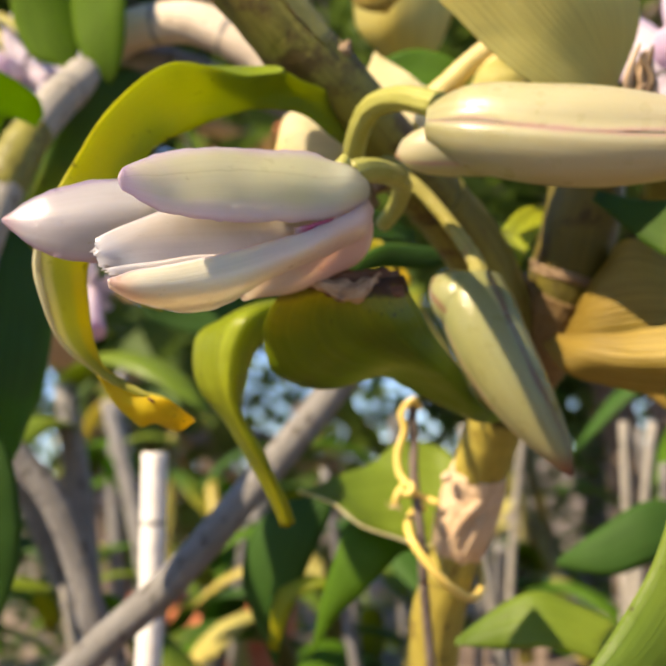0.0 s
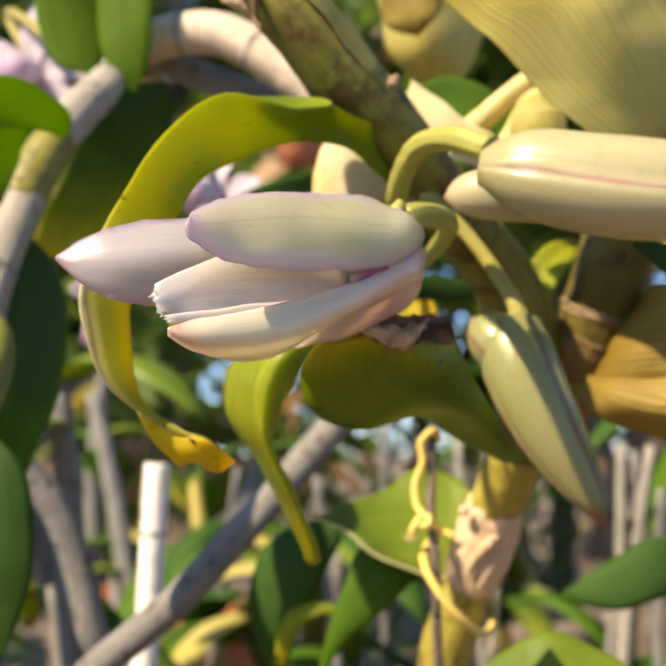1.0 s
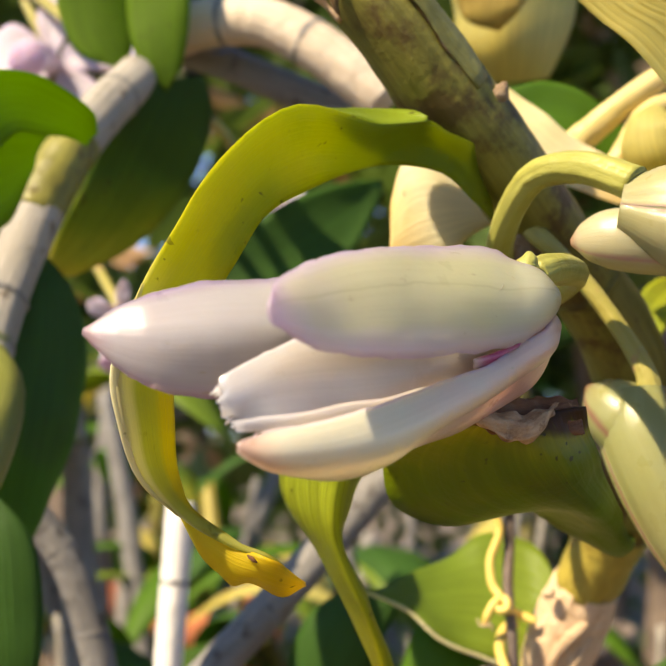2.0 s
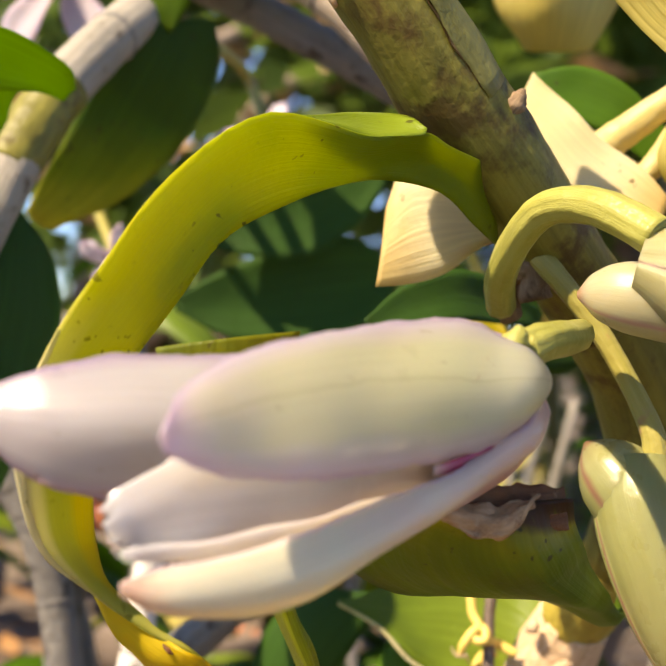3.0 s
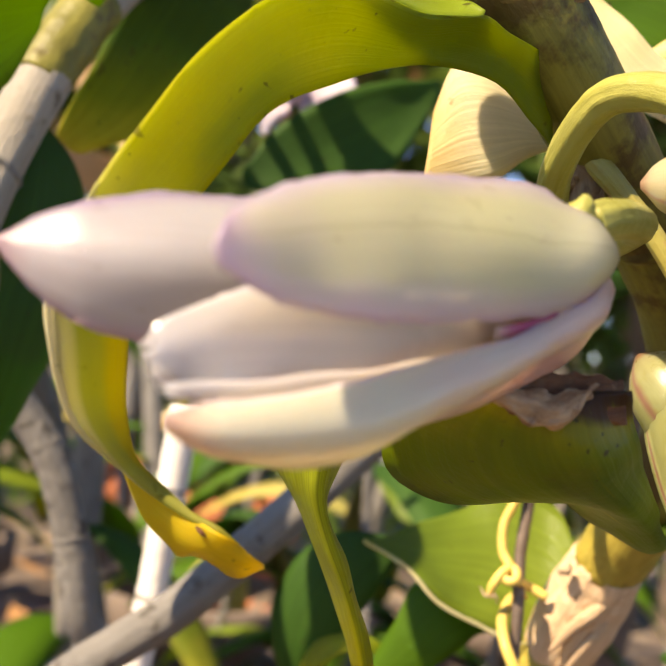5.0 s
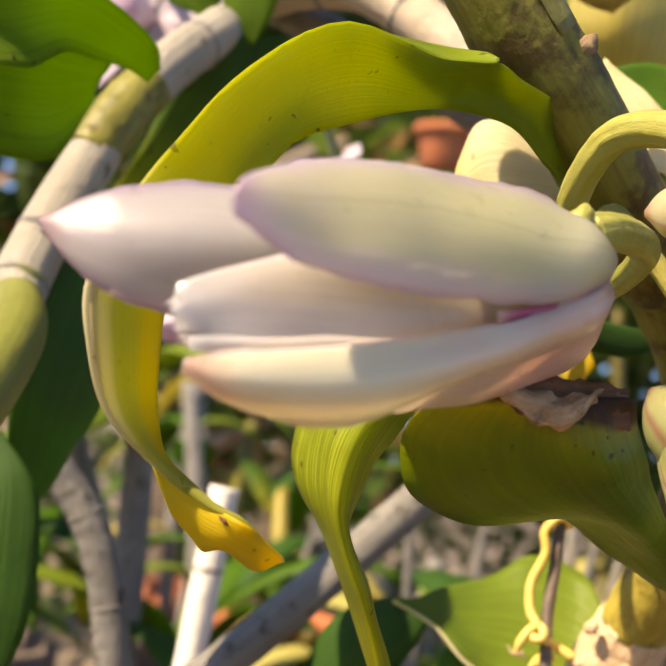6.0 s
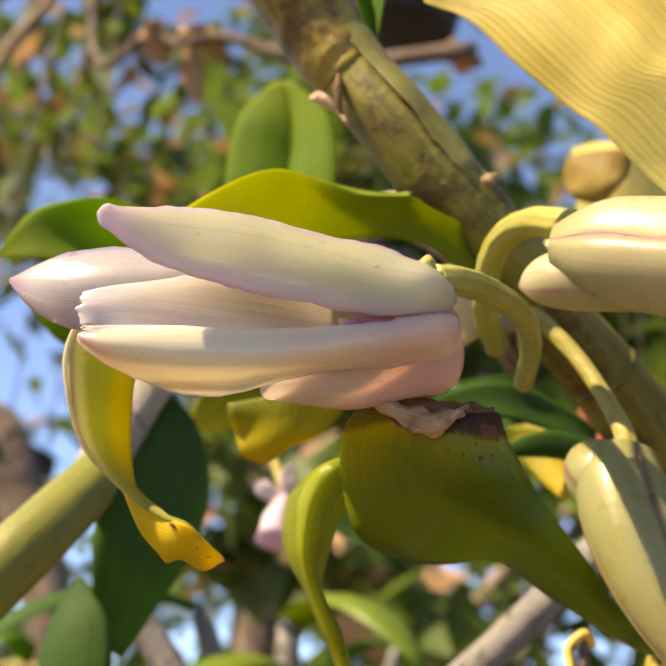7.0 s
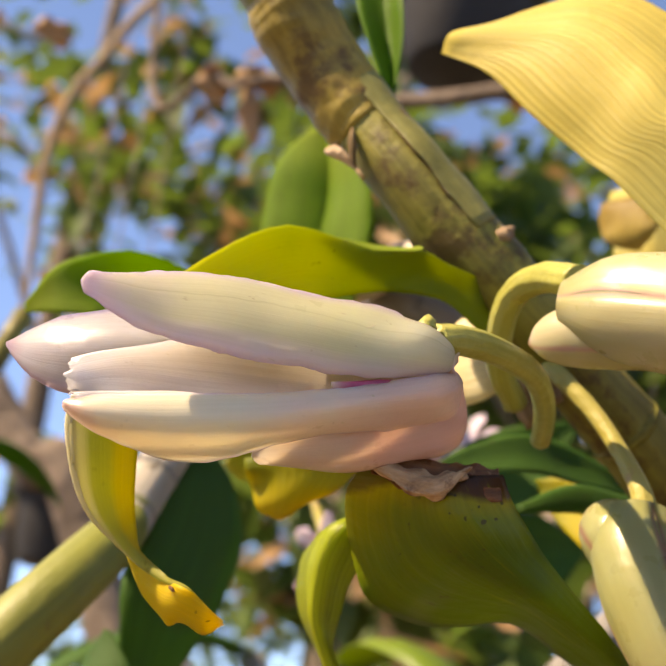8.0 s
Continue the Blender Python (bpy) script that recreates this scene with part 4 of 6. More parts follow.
part("curled_flap", sheet("curled_flap", [
    [(0.0010, 0.0080, 1.3050), (0.0034, 0.0094, 1.3050), (0.0058, 0.0110, 1.3046), (0.0080, 0.0122, 1.3048), (0.0102, 0.0132, 1.3058)],
    [(0.0008, 0.0068, 1.3047), (0.0034, 0.0079, 1.3040), (0.0058, 0.0095, 1.3036), (0.0080, 0.0108, 1.3040), (0.0102, 0.0125, 1.3058)],
    [(0.0008, 0.0067, 1.3041), (0.0032, 0.0077, 1.3028), (0.0057, 0.0095, 1.3019), (0.0080, 0.0108, 1.3025), (0.0101, 0.0126, 1.3050)],
    [(0.0010, 0.0073, 1.3038), (0.0032, 0.0088, 1.3024), (0.0057, 0.0106, 1.3015), (0.0080, 0.0117, 1.3021), (0.0100, 0.0129, 1.3046)]], BROWN, 0.0002, 0.0, 0.0003, 3.3, 100, 41, 0, 1.0, 0.00030, 0.0005), leaf_c, "crumpled pale brown flap of the tip")
LB_L = [(-0.0018, 0.0457, 1.3058), (-0.0075, 0.0427, 1.3062), (-0.0137, 0.0408, 1.3040), (-0.0175, 0.0410, 1.3015), (-0.0185, 0.0417, 1.2979), (-0.0171, 0.0426, 1.2929), (-0.0138, 0.0430, 1.2875), (-0.0105, 0.0433, 1.2825), (-0.0080, 0.0427, 1.2766), (-0.0061, 0.0420, 1.2724)]
LB_F = [(-0.0011, 0.0398, 1.3049), (-0.0047, 0.0347, 1.3048), (-0.0086, 0.0299, 1.3030), (-0.0108, 0.0291, 1.2997), (-0.0119, 0.0304, 1.2956), (-0.0119, 0.0317, 1.2915), (-0.0105, 0.0340, 1.2873), (-0.0082, 0.0363, 1.2824), (-0.0063, 0.0387, 1.2772), (-0.0048, 0.0405, 1.2724)]
LB_R = [(-0.0011, 0.0398, 1.3045), (-0.0035, 0.0358, 1.3040), (-0.0060, 0.0339, 1.3024), (-0.0075, 0.0342, 1.2987), (-0.0095, 0.0354, 1.2952), (-0.0105, 0.0367, 1.2909), (-0.0099, 0.0370, 1.2873), (-0.0077, 0.0383, 1.2830), (-0.0050, 0.0397, 1.2774), (-0.0039, 0.0410, 1.2731)]
part("leaf", sheet("leaf", [LB_L, LB_F, LB_R], LEAF_B, 0.0006, 0.0, 0.0002, 4, 44, 15), tied, "narrow folded green leaf hanging down")
part("leaf", sheet("leaf", [
    [(0.0263, 0.1039, 1.2758), (0.0221, 0.1114, 1.2835), (0.0140, 0.1133, 1.2847), (0.0070, 0.1106, 1.2810), (-0.0008, 0.1038, 1.2775), (-0.0070, 0.0979, 1.2764)],
    [(0.0256, 0.1012, 1.2723), (0.0202, 0.1050, 1.2745), (0.0127, 0.1060, 1.2757), (0.0059, 0.1040, 1.2754), (-0.0007, 0.1000, 1.2755), (-0.0070, 0.0979, 1.2763)],
    [(0.0245, 0.0997, 1.2651), (0.0178, 0.0977, 1.2644), (0.0113, 0.0966, 1.2664), (0.0049, 0.0954, 1.2691), (-0.0003, 0.0961, 1.2735), (-0.0069, 0.0979, 1.2759)]], LEAF_D, 0.0006, 0, 0.0006, 3, 34, 13), tied, "bright green leaf with pale rim")
part("leaf_rim", tube("leaf_rim", [(0.0244, 0.0989, 1.2652), (0.0178, 0.0969, 1.2645), (0.0113, 0.0958, 1.2665), (0.0049, 0.0946, 1.2692), (-0.0003, 0.0953, 1.2735), (-0.0069, 0.0974, 1.2760)], [0.0003] * 6, LEAF_PALE, 40, 8, 0.3), tied, "pale yellow rim of the leaf")
part("leaf", sheet("leaf", [
    [(0.0235, 0.1056, 1.2662), (0.0119, 0.1085, 1.2676), (0.0026, 0.1084, 1.2693), (-0.0004, 0.1079, 1.2626), (-0.0038, 0.1085, 1.2542), (-0.0064, 0.1102, 1.2432)],
    [(0.0235, 0.1059, 1.2628), (0.0139, 0.1068, 1.2631), (0.0101, 0.1060, 1.2603), (0.0050, 0.1064, 1.2554), (-0.0009, 0.1077, 1.2502), (-0.0061, 0.1103, 1.2427)]], LEAF_MID, 0.0006, 0.1, 0.0004, 2, 30, 11), tied, "green leaf hanging below")
part("leaf", sheet("leaf", [
    [(-0.0017, 0.1171, 1.2742), (-0.0105, 0.1182, 1.2733), (-0.0172, 0.1185, 1.2689), (-0.0205, 0.1191, 1.2597), (-0.0190, 0.1208, 1.2499), (-0.0153, 0.1246, 1.2388)],
    [(-0.0008, 0.1172, 1.2729), (-0.0017, 0.1154, 1.2700), (-0.0043, 0.1148, 1.2645), (-0.0078, 0.1163, 1.2574), (-0.0114, 0.1189, 1.2484), (-0.0148, 0.1246, 1.2383)]], LEAF_DARK, 0.0006, 0.1, 0.0004, 2, 30, 11), tied, "dark green drooping leaf")
part("leaf", sheet("leaf", [
    [(0.0000, 0.1154, 1.2558), (-0.0052, 0.1162, 1.2579), (-0.0113, 0.1163, 1.2566), (-0.0144, 0.1167, 1.2514), (-0.0158, 0.1182, 1.2434)],
    [(0.0009, 0.1157, 1.2507), (-0.0035, 0.1154, 1.2550), (-0.0087, 0.1155, 1.2537), (-0.0113, 0.1158, 1.2498), (-0.0136, 0.1183, 1.2425)]], LEAF_B, 0.0006, 0.1, 0.0003, 2, 26, 9), tied, "curled green leaf with yellow rim")
part("leaf", sheet("leaf", [
    [(0.0372, 0.0642, 1.2998), (0.0399, 0.0605, 1.2953), (0.0458, 0.0577, 1.2918), (0.0537, 0.0538, 1.2899), (0.0613, 0.0489, 1.2895), (0.0702, 0.0427, 1.2919), (0.0780, 0.0383, 1.2971)],
    [(0.0381, 0.0621, 1.3001), (0.0424, 0.0553, 1.2972), (0.0479, 0.0514, 1.2955), (0.0538, 0.0475, 1.2949), (0.0605, 0.0425, 1.2950), (0.0694, 0.0394, 1.2960), (0.0777, 0.0373, 1.2975)],
    [(0.0394, 0.0631, 1.3009), (0.0442, 0.0571, 1.3003), (0.0497, 0.0531, 1.3002), (0.0557, 0.0491, 1.3004), (0.0621, 0.0451, 1.3004), (0.0701, 0.0411, 1.2997), (0.0782, 0.0382, 1.2980)]], LEAF_OCHRE, 0.0006, 0, 0.0004, 2, 40, 81, ribs=16, rib_height=0.00006), tied, "wide ochre yellow dying leaf round the cane")
part("leaf", sheet("leaf", [
    [(0.0409, 0.0661, 1.3005), (0.0454, 0.0602, 1.2997), (0.0510, 0.0562, 1.2997), (0.0571, 0.0521, 1.2999), (0.0638, 0.0491, 1.2999), (0.0737, 0.0441, 1.2998)],
    [(0.0424, 0.0659, 1.3040), (0.0466, 0.0597, 1.3070), (0.0519, 0.0556, 1.3080), (0.0582, 0.0527, 1.3065), (0.0649, 0.0498, 1.3041), (0.0740, 0.0451, 1.3005)],
    [(0.0442, 0.0697, 1.3065), (0.0481, 0.0652, 1.3135), (0.0520, 0.0620, 1.3163), (0.0592, 0.0593, 1.3125), (0.0666, 0.0556, 1.3077), (0.0753, 0.0480, 1.3014)]], LEAF_OCHRE, 0.0006, 0, 0.0004, 2, 34, 81, ribs=16, rib_height=0.00006), tied, "upper lobe of the ochre yellow leaf")
part("leaf", sheet("leaf", [
    [(0.0535, 0.0628, 1.2905), (0.0587, 0.0611, 1.2861), (0.0650, 0.0582, 1.2846), (0.0739, 0.0551, 1.2859)],
    [(0.0530, 0.0636, 1.2934), (0.0593, 0.0627, 1.2919), (0.0659, 0.0607, 1.2917), (0.0746, 0.0567, 1.2915)]], LEAF_OCHRE, 0.0006, 0.1, 0, 1, 16, 7), tied, "ochre leaf below")
part("leaf", sheet("leaf", [
    [(0.0434, 0.0447, 1.3198), (0.0485, 0.0411, 1.3138), (0.0528, 0.0374, 1.3093), (0.0578, 0.0327, 1.3058), (0.0679, 0.0259, 1.3029)],
    [(0.0446, 0.0456, 1.3213), (0.0506, 0.0437, 1.3195), (0.0565, 0.0409, 1.3176), (0.0616, 0.0361, 1.3142), (0.0686, 0.0277, 1.3055)]], LEAF_TURN, 0.0006, 0.08, 0.0003, 2, 26, 11), tied, "dark green leaf with a yellow rim")
part("leaf", sheet("leaf", [
    [(0.0332, 0.0848, 1.3202), (0.0343, 0.0866, 1.3237), (0.0378, 0.0883, 1.3272), (0.0430, 0.0902, 1.3287)],
    [(0.0353, 0.0833, 1.3135), (0.0379, 0.0839, 1.3183), (0.0416, 0.0866, 1.3236), (0.0443, 0.0903, 1.3274)]], LEAF_B, 0.0006, 0.1, 0, 1, 16, 9), tied, "light green leaf behind the cane")
part("leaf", sheet("leaf", [
    [(0.0252, 0.0789, 1.3191), (0.0183, 0.0749, 1.3190), (0.0113, 0.0689, 1.3187), (0.0046, 0.0632, 1.3139)],
    [(0.0255, 0.0789, 1.3179), (0.0198, 0.0752, 1.3148), (0.0120, 0.0692, 1.3145), (0.0050, 0.0633, 1.3128)]], LEAF_DARK, 0.0006, 0.1, 0, 1, 22, 9), tied, "narrow dark green leaf")

# ---- the yellow leaf overhead and its dry remains ----
upper = thing("orchid_cane", (0.0490, 0.0339, 1.3308), "orchid shoot with one large yellow translucent leaf and dried flower remains", "orchid")
LM_L = [(0.0458, 0.0337, 1.3335), (0.0390, 0.0309, 1.3312), (0.0327, 0.0297, 1.3346), (0.0268, 0.0293, 1.3399), (0.0210, 0.0288, 1.3463), (0.0166, 0.0296, 1.3503), (0.0094, 0.0310, 1.3579), (0.0029, 0.0325, 1.3654), (-0.0048, 0.0351, 1.3711)]
LM_M = [(0.0460, 0.0337, 1.3339), (0.0430, 0.0315, 1.3374), (0.0389, 0.0281, 1.3422), (0.0353, 0.0258, 1.3466), (0.0319, 0.0245, 1.3513), (0.0266, 0.0253, 1.3538), (0.0223, 0.0259, 1.3598), (0.0136, 0.0283, 1.3685), (-0.0032, 0.0330, 1.3727)]
LM_R = [(0.0462, 0.0337, 1.3343), (0.0488, 0.0343, 1.3400), (0.0499, 0.0328, 1.3467), (0.0482, 0.0314, 1.3522), (0.0447, 0.0301, 1.3570), (0.0320, 0.0305, 1.3651), (0.0266, 0.0311, 1.3711), (0.0164, 0.0327, 1.3773), (0.0004, 0.0349, 1.3750)]
part("leaf", sheet("leaf", [LM_L, LM_M, LM_R], LEAF_YELLOW, 0.0006, 0.0, 0.0003, 2, 48, 131, ribs=26, rib_height=0.000022), upper, "large pale yellow leaf with fine parallel veins")
for k in range(7):
    a = Vector((0.0486, 0.0329, 1.3315))
    b = Vector((0.0498, 0.0304, 1.3385)) + Vector((0.0012 * math.sin(k * 2.1), 0.0012 * math.cos(k * 1.7), 0.0008 * math.sin(k)))
    m = a.lerp(b, 0.45) + Vector((0.0018 * math.cos(k * 1.3), 0.001 * math.sin(k * 2.3), 0))
    part("dry_strand", tube("dry_strand", [a + Vector((0.002 * math.cos(k), 0.001 * math.sin(k), 0)), m, b], [0.0009, 0.0007, 0.0002], SCALE if k % 2 else STRAW, 16, 8, 0.25, seed=k), upper)
part("stalk", tube("stalk", [(0.0488, 0.0358, 1.3332), (0.0537, 0.0440, 1.3303), (0.0571, 0.0545, 1.3240), (0.0574, 0.0628, 1.3196)], [0.003, 0.0034, 0.0036, 0.0036], CANE, 24, 16, 0.06), upper)

# ---- tie wire and rod ----
rod = tagged(new("support_rod", tube("support_rod", [(0.0159, 0.0945, 1.2928), (0.0158, 0.0935, 1.2849), (0.0155, 0.0920, 1.2780), (0.0160, 0.0900, 1.2696), (0.0163, 0.0900, 1.2595), (0.0169, 0.0930, 1.2459), (0.022, 0.10, 1.13)], [0.0009] * 7, RUST, 40, 10, 0.08)), "thin rusty brown rod beside the tied cane", "rod")
tie = thing("tie_wire", (0.0134, 0.0898, 1.2766), "yellow plastic-coated wire knotted round the cane", "tie wire")
part("strand", tube("strand", [(0.0172, 0.0950, 1.2910), (0.0160, 0.0928, 1.2924), (0.0137, 0.0925, 1.2900), (0.0141, 0.0922, 1.2867), (0.0126, 0.0915, 1.2824), (0.0128, 0.0905, 1.2787), (0.0139, 0.0894, 1.2769)], [0.0007] * 7, TIE, 50, 10, 0.06), tie)
part("knot", tube("knot", [(0.0139, 0.0896, 1.2769), (0.0149, 0.0886, 1.2762), (0.0147, 0.0880, 1.2751), (0.0136, 0.0884, 1.2750), (0.0134, 0.0896, 1.2760), (0.0144, 0.0904, 1.2762), (0.0153, 0.0896, 1.2750), (0.0172, 0.0925, 1.2738), (0.0200, 0.0920, 1.2727)], [0.0007] * 9, TIE, 60, 10, 0.06), tie, "small yellow wire knot")
part("tail", tube("tail", [(0.0141, 0.0893, 1.2769), (0.0128, 0.0886, 1.2757), (0.0119, 0.0884, 1.2741), (0.0116, 0.0886, 1.2727)], [0.0007, 0.0007, 0.0007, 0.0005], TIE, 24, 10, 0.06), tie)
part("loop", tube("loop", [(0.0172, 0.0945, 1.2721), (0.0152, 0.0935, 1.2713), (0.0140, 0.0900, 1.2695), (0.0140, 0.0872, 1.2678), (0.0151, 0.0848, 1.2652), (0.0182, 0.0835, 1.2608), (0.0218, 0.0850, 1.2572), (0.0251, 0.0900, 1.2552), (0.0275, 0.0980, 1.2561), (0.0278, 0.1040, 1.2605)], [0.0008] * 10, TIE, 70, 10, 0.06), tie)
for k in range(4):
    part("frayed_end", tube("frayed_end", [(0.0116, 0.0886, 1.2730), (0.0110 + 0.0005 * k, 0.0882, 1.2724 + 0.0003 * math.sin(3 * k)), (0.0102 + 0.0009 * k, 0.0886, 1.2735 - 0.0007 * k)], [0.0003, 0.0002, 0.00008], STRAW, 10, 6, 0.4, seed=k), tie)

# ---- leaves just behind the flowering cane ----
behind = thing("orchid_cane", (0.0212, 0.0872, 1.3431), "yellowing orchid shoot with cream leaves, slender yellow stalks and a bud", "orchid")
part("leaf", sheet("leaf", [
    [(0.0088, 0.0539, 1.3316), (0.0042, 0.0537, 1.3354), (-0.0003, 0.0535, 1.3382), (-0.0037, 0.0535, 1.3378), (-0.0053, 0.0518, 1.3327)],
    [(0.0085, 0.0532, 1.3300), (0.0054, 0.0515, 1.3282), (0.0024, 0.0500, 1.3253), (-0.0012, 0.0490, 1.3237), (-0.0056, 0.0480, 1.3227)]], LEAF_CREAM, 0.0006, 0.08, 0, 1, 26, 13), behind, "cream leaf catching the sun")
part("leaf", sheet("leaf", [
    [(0.0114, 0.0685, 1.3529), (0.0155, 0.0667, 1.3493), (0.0195, 0.0650, 1.3453), (0.0246, 0.0632, 1.3419), (0.0289, 0.0615, 1.3374)],
    [(0.0085, 0.0669, 1.3464), (0.0125, 0.0651, 1.3425), (0.0167, 0.0633, 1.3388), (0.0215, 0.0615, 1.3360), (0.0278, 0.0608, 1.3338)]], LEAF_CREAM, 0.0006, 0.1, 0.0003, 2, 24, 11), behind, "pale yellow leaf behind the cane")
part("leaf", sheet("leaf", [
    [(0.0130, 0.0813, 1.3555), (0.0189, 0.0812, 1.3572), (0.0253, 0.0804, 1.3551), (0.0311, 0.0797, 1.3497), (0.0358, 0.0792, 1.3424)],
    [(0.0134, 0.0787, 1.3505), (0.0192, 0.0788, 1.3493), (0.0244, 0.0789, 1.3474), (0.0297, 0.0791, 1.3442), (0.0355, 0.0793, 1.3418)]], LEAF_MID, 0.0006, 0.12, 0, 1, 24, 11), behind, "green leaf behind the stalks")
part("stalk", tube("stalk", [(0.0212, 0.0711, 1.3442), (0.0248, 0.0709, 1.3474), (0.0297, 0.0706, 1.3515), (0.0373, 0.0712, 1.3572)], [0.0024, 0.0021, 0.0020, 0.0019], STALK_YELLOW, 26, 12, 0.06), behind, "slender yellow stalk")
part("stalk", tube("stalk", [(0.0264, 0.0694, 1.3402), (0.0288, 0.0691, 1.3439), (0.0312, 0.0688, 1.3483), (0.0350, 0.0696, 1.3507), (0.0394, 0.0697, 1.3499)], [0.0016] * 5, STALK_YELLOW, 26, 12, 0.06), behind, "slender yellow stalk")
part("flower_bud", tube("flower_bud", [(0.0328, 0.0667, 1.3496), (0.0325, 0.0669, 1.3466), (0.0335, 0.0672, 1.3423), (0.0360, 0.0685, 1.3383)], [0.001, 0.0042, 0.0046, 0.001], LEAF_YELLOW, 22, 14, 0.08), behind, "ochre yellow small bud")
part("leaf", sheet("leaf", [
    [(0.0063, 0.1237, 1.3949), (0.0072, 0.1224, 1.3844), (0.0092, 0.1211, 1.3749), (0.0144, 0.1206, 1.3679)],
    [(0.0166, 0.1139, 1.3911), (0.0157, 0.1126, 1.3811), (0.0159, 0.1132, 1.3726), (0.0174, 0.1186, 1.3674)],
    [(0.0331, 0.1237, 1.3952), (0.0313, 0.1224, 1.3848), (0.0288, 0.1210, 1.3752), (0.0255, 0.1205, 1.3689)]], LEAF_YELLOW, 0.0006, 0, 0.0003, 2, 24, 13), behind, "hanging pale yellow leaf")
part("curled_tip", sheet("curled_tip", [
    [(0.0075, 0.1064, 1.3834), (0.0072, 0.1068, 1.3789), (0.0091, 0.1070, 1.3752), (0.0144, 0.1071, 1.3737)],
    [(0.0202, 0.1064, 1.3836), (0.0193, 0.1048, 1.3784), (0.0171, 0.1050, 1.3754), (0.0148, 0.1071, 1.3736)]], LEAF_OCHRE, 0.0006, 0.15, 0.0004, 2, 18, 9), behind, "browned curled leaf tip")
part("leaf", sheet("leaf", [
    [(-0.0112, 0.0332, 1.3591), (-0.0119, 0.0318, 1.3652), (-0.0149, 0.0310, 1.3724), (-0.0174, 0.0318, 1.3799), (-0.0190, 0.0345, 1.3880)],
    [(-0.0112, 0.0336, 1.3589), (-0.0112, 0.0345, 1.3652), (-0.0126, 0.0352, 1.3722), (-0.0142, 0.0360, 1.3797), (-0.0160, 0.0375, 1.3890)],
    [(-0.0112, 0.0340, 1.3591), (-0.0104, 0.0335, 1.3658), (-0.0099, 0.0325, 1.3719), (-0.0103, 0.0325, 1.3791), (-0.0125, 0.0345, 1.3880)]], LEAF_MID, 0.0006, 0, 0, 1, 24, 11), orchid, "green leaf sheathing the upper cane")
part("sheath", tube("sheath", [(-0.0262, 0.0222, 1.3752), (-0.0240, 0.0240, 1.3727), (-0.0218, 0.0260, 1.3693), (-0.0192, 0.0280, 1.3655), (-0.0152, 0.0300, 1.3601), (-0.0124, 0.0310, 1.3569)], [0.0046, 0.0059, 0.0060, 0.0057, 0.0055, 0.0052], CANE_TOP, 40, 28, 0.05), orchid, "swollen tan joint of the upper cane")
part("leaf", sheet("leaf", [
    [(0.0031, 0.0836, 1.3230), (0.0087, 0.0816, 1.3230), (0.0132, 0.0789, 1.3188), (0.0162, 0.0773, 1.3134)],
    [(0.0042, 0.0838, 1.3197), (0.0080, 0.0811, 1.3152), (0.0116, 0.0794, 1.3117), (0.0139, 0.0775, 1.3102)]], LEAF_GOLD, 0.0006, 0.12, 0, 1, 18, 9), tied, "orange yellow leaf behind the hanging bud")
part("leaf", sheet("leaf", [
    [(-0.0068, 0.0608, 1.3190), (-0.0022, 0.0665, 1.3240), (0.0048, 0.0723, 1.3270), (0.0116, 0.0784, 1.3260), (0.0177, 0.0826, 1.3227)],
    [(-0.0048, 0.0609, 1.3178), (0.0005, 0.0648, 1.3191), (0.0068, 0.0708, 1.3204), (0.0122, 0.0768, 1.3206), (0.0174, 0.0827, 1.3210)]], LEAF_DARK, 0.0006, 0.12, 0, 1, 24, 9), tied, "dark green leaf crossing behind")

# ---- neighbouring cane with wide green leaves ----
neighbour = thing("orchid_cane", (-0.094, 0.115, 1.13), "pale jointed orchid cane with wide dark green leaves", "orchid")
cane_stem("stem", [(-0.078, 0.115, 1.13), (-0.088, 0.07, 1.18), (-0.0702, 0.0438, 1.2762), (-0.0639, 0.0471, 1.2864), (-0.0601, 0.0544, 1.2964), (-0.0611, 0.0677, 1.3063), (-0.0660, 0.0794, 1.3113), (-0.0663, 0.0849, 1.3190), (-0.0634, 0.0919, 1.3335), (-0.0602, 0.0990, 1.3463), (-0.0555, 0.1063, 1.3570), (-0.0509, 0.1171, 1.3671)], 0.0042, CANE_PALE, neighbour, (0.50, 0.585, 0.67, 0.83, 0.95), "pale grey papery jointed cane", CANE_GREY)
part("sheath", tube("sheath", [(-0.0631, 0.0937, 1.3365), (-0.0617, 0.0959, 1.3413), (-0.0598, 0.0990, 1.3470), (-0.0580, 0.1017, 1.3510)], [0.0045, 0.0046, 0.0045, 0.0042], CANE, 24, 20, 0.05), neighbour, "olive green living part of the cane")
part("sheath", tube("sheath", [(-0.0702, 0.0438, 1.2762), (-0.0639, 0.0471, 1.2864), (-0.0601, 0.0544, 1.2964), (-0.0611, 0.0677, 1.3063), (-0.0660, 0.0794, 1.3113), (-0.0662, 0.0821, 1.3151)], [0.0048, 0.0051, 0.0049, 0.0045, 0.0041, 0.0038], CANE_LIME, 24, 20, 0.03), neighbour, "yellow green swollen part of the cane")
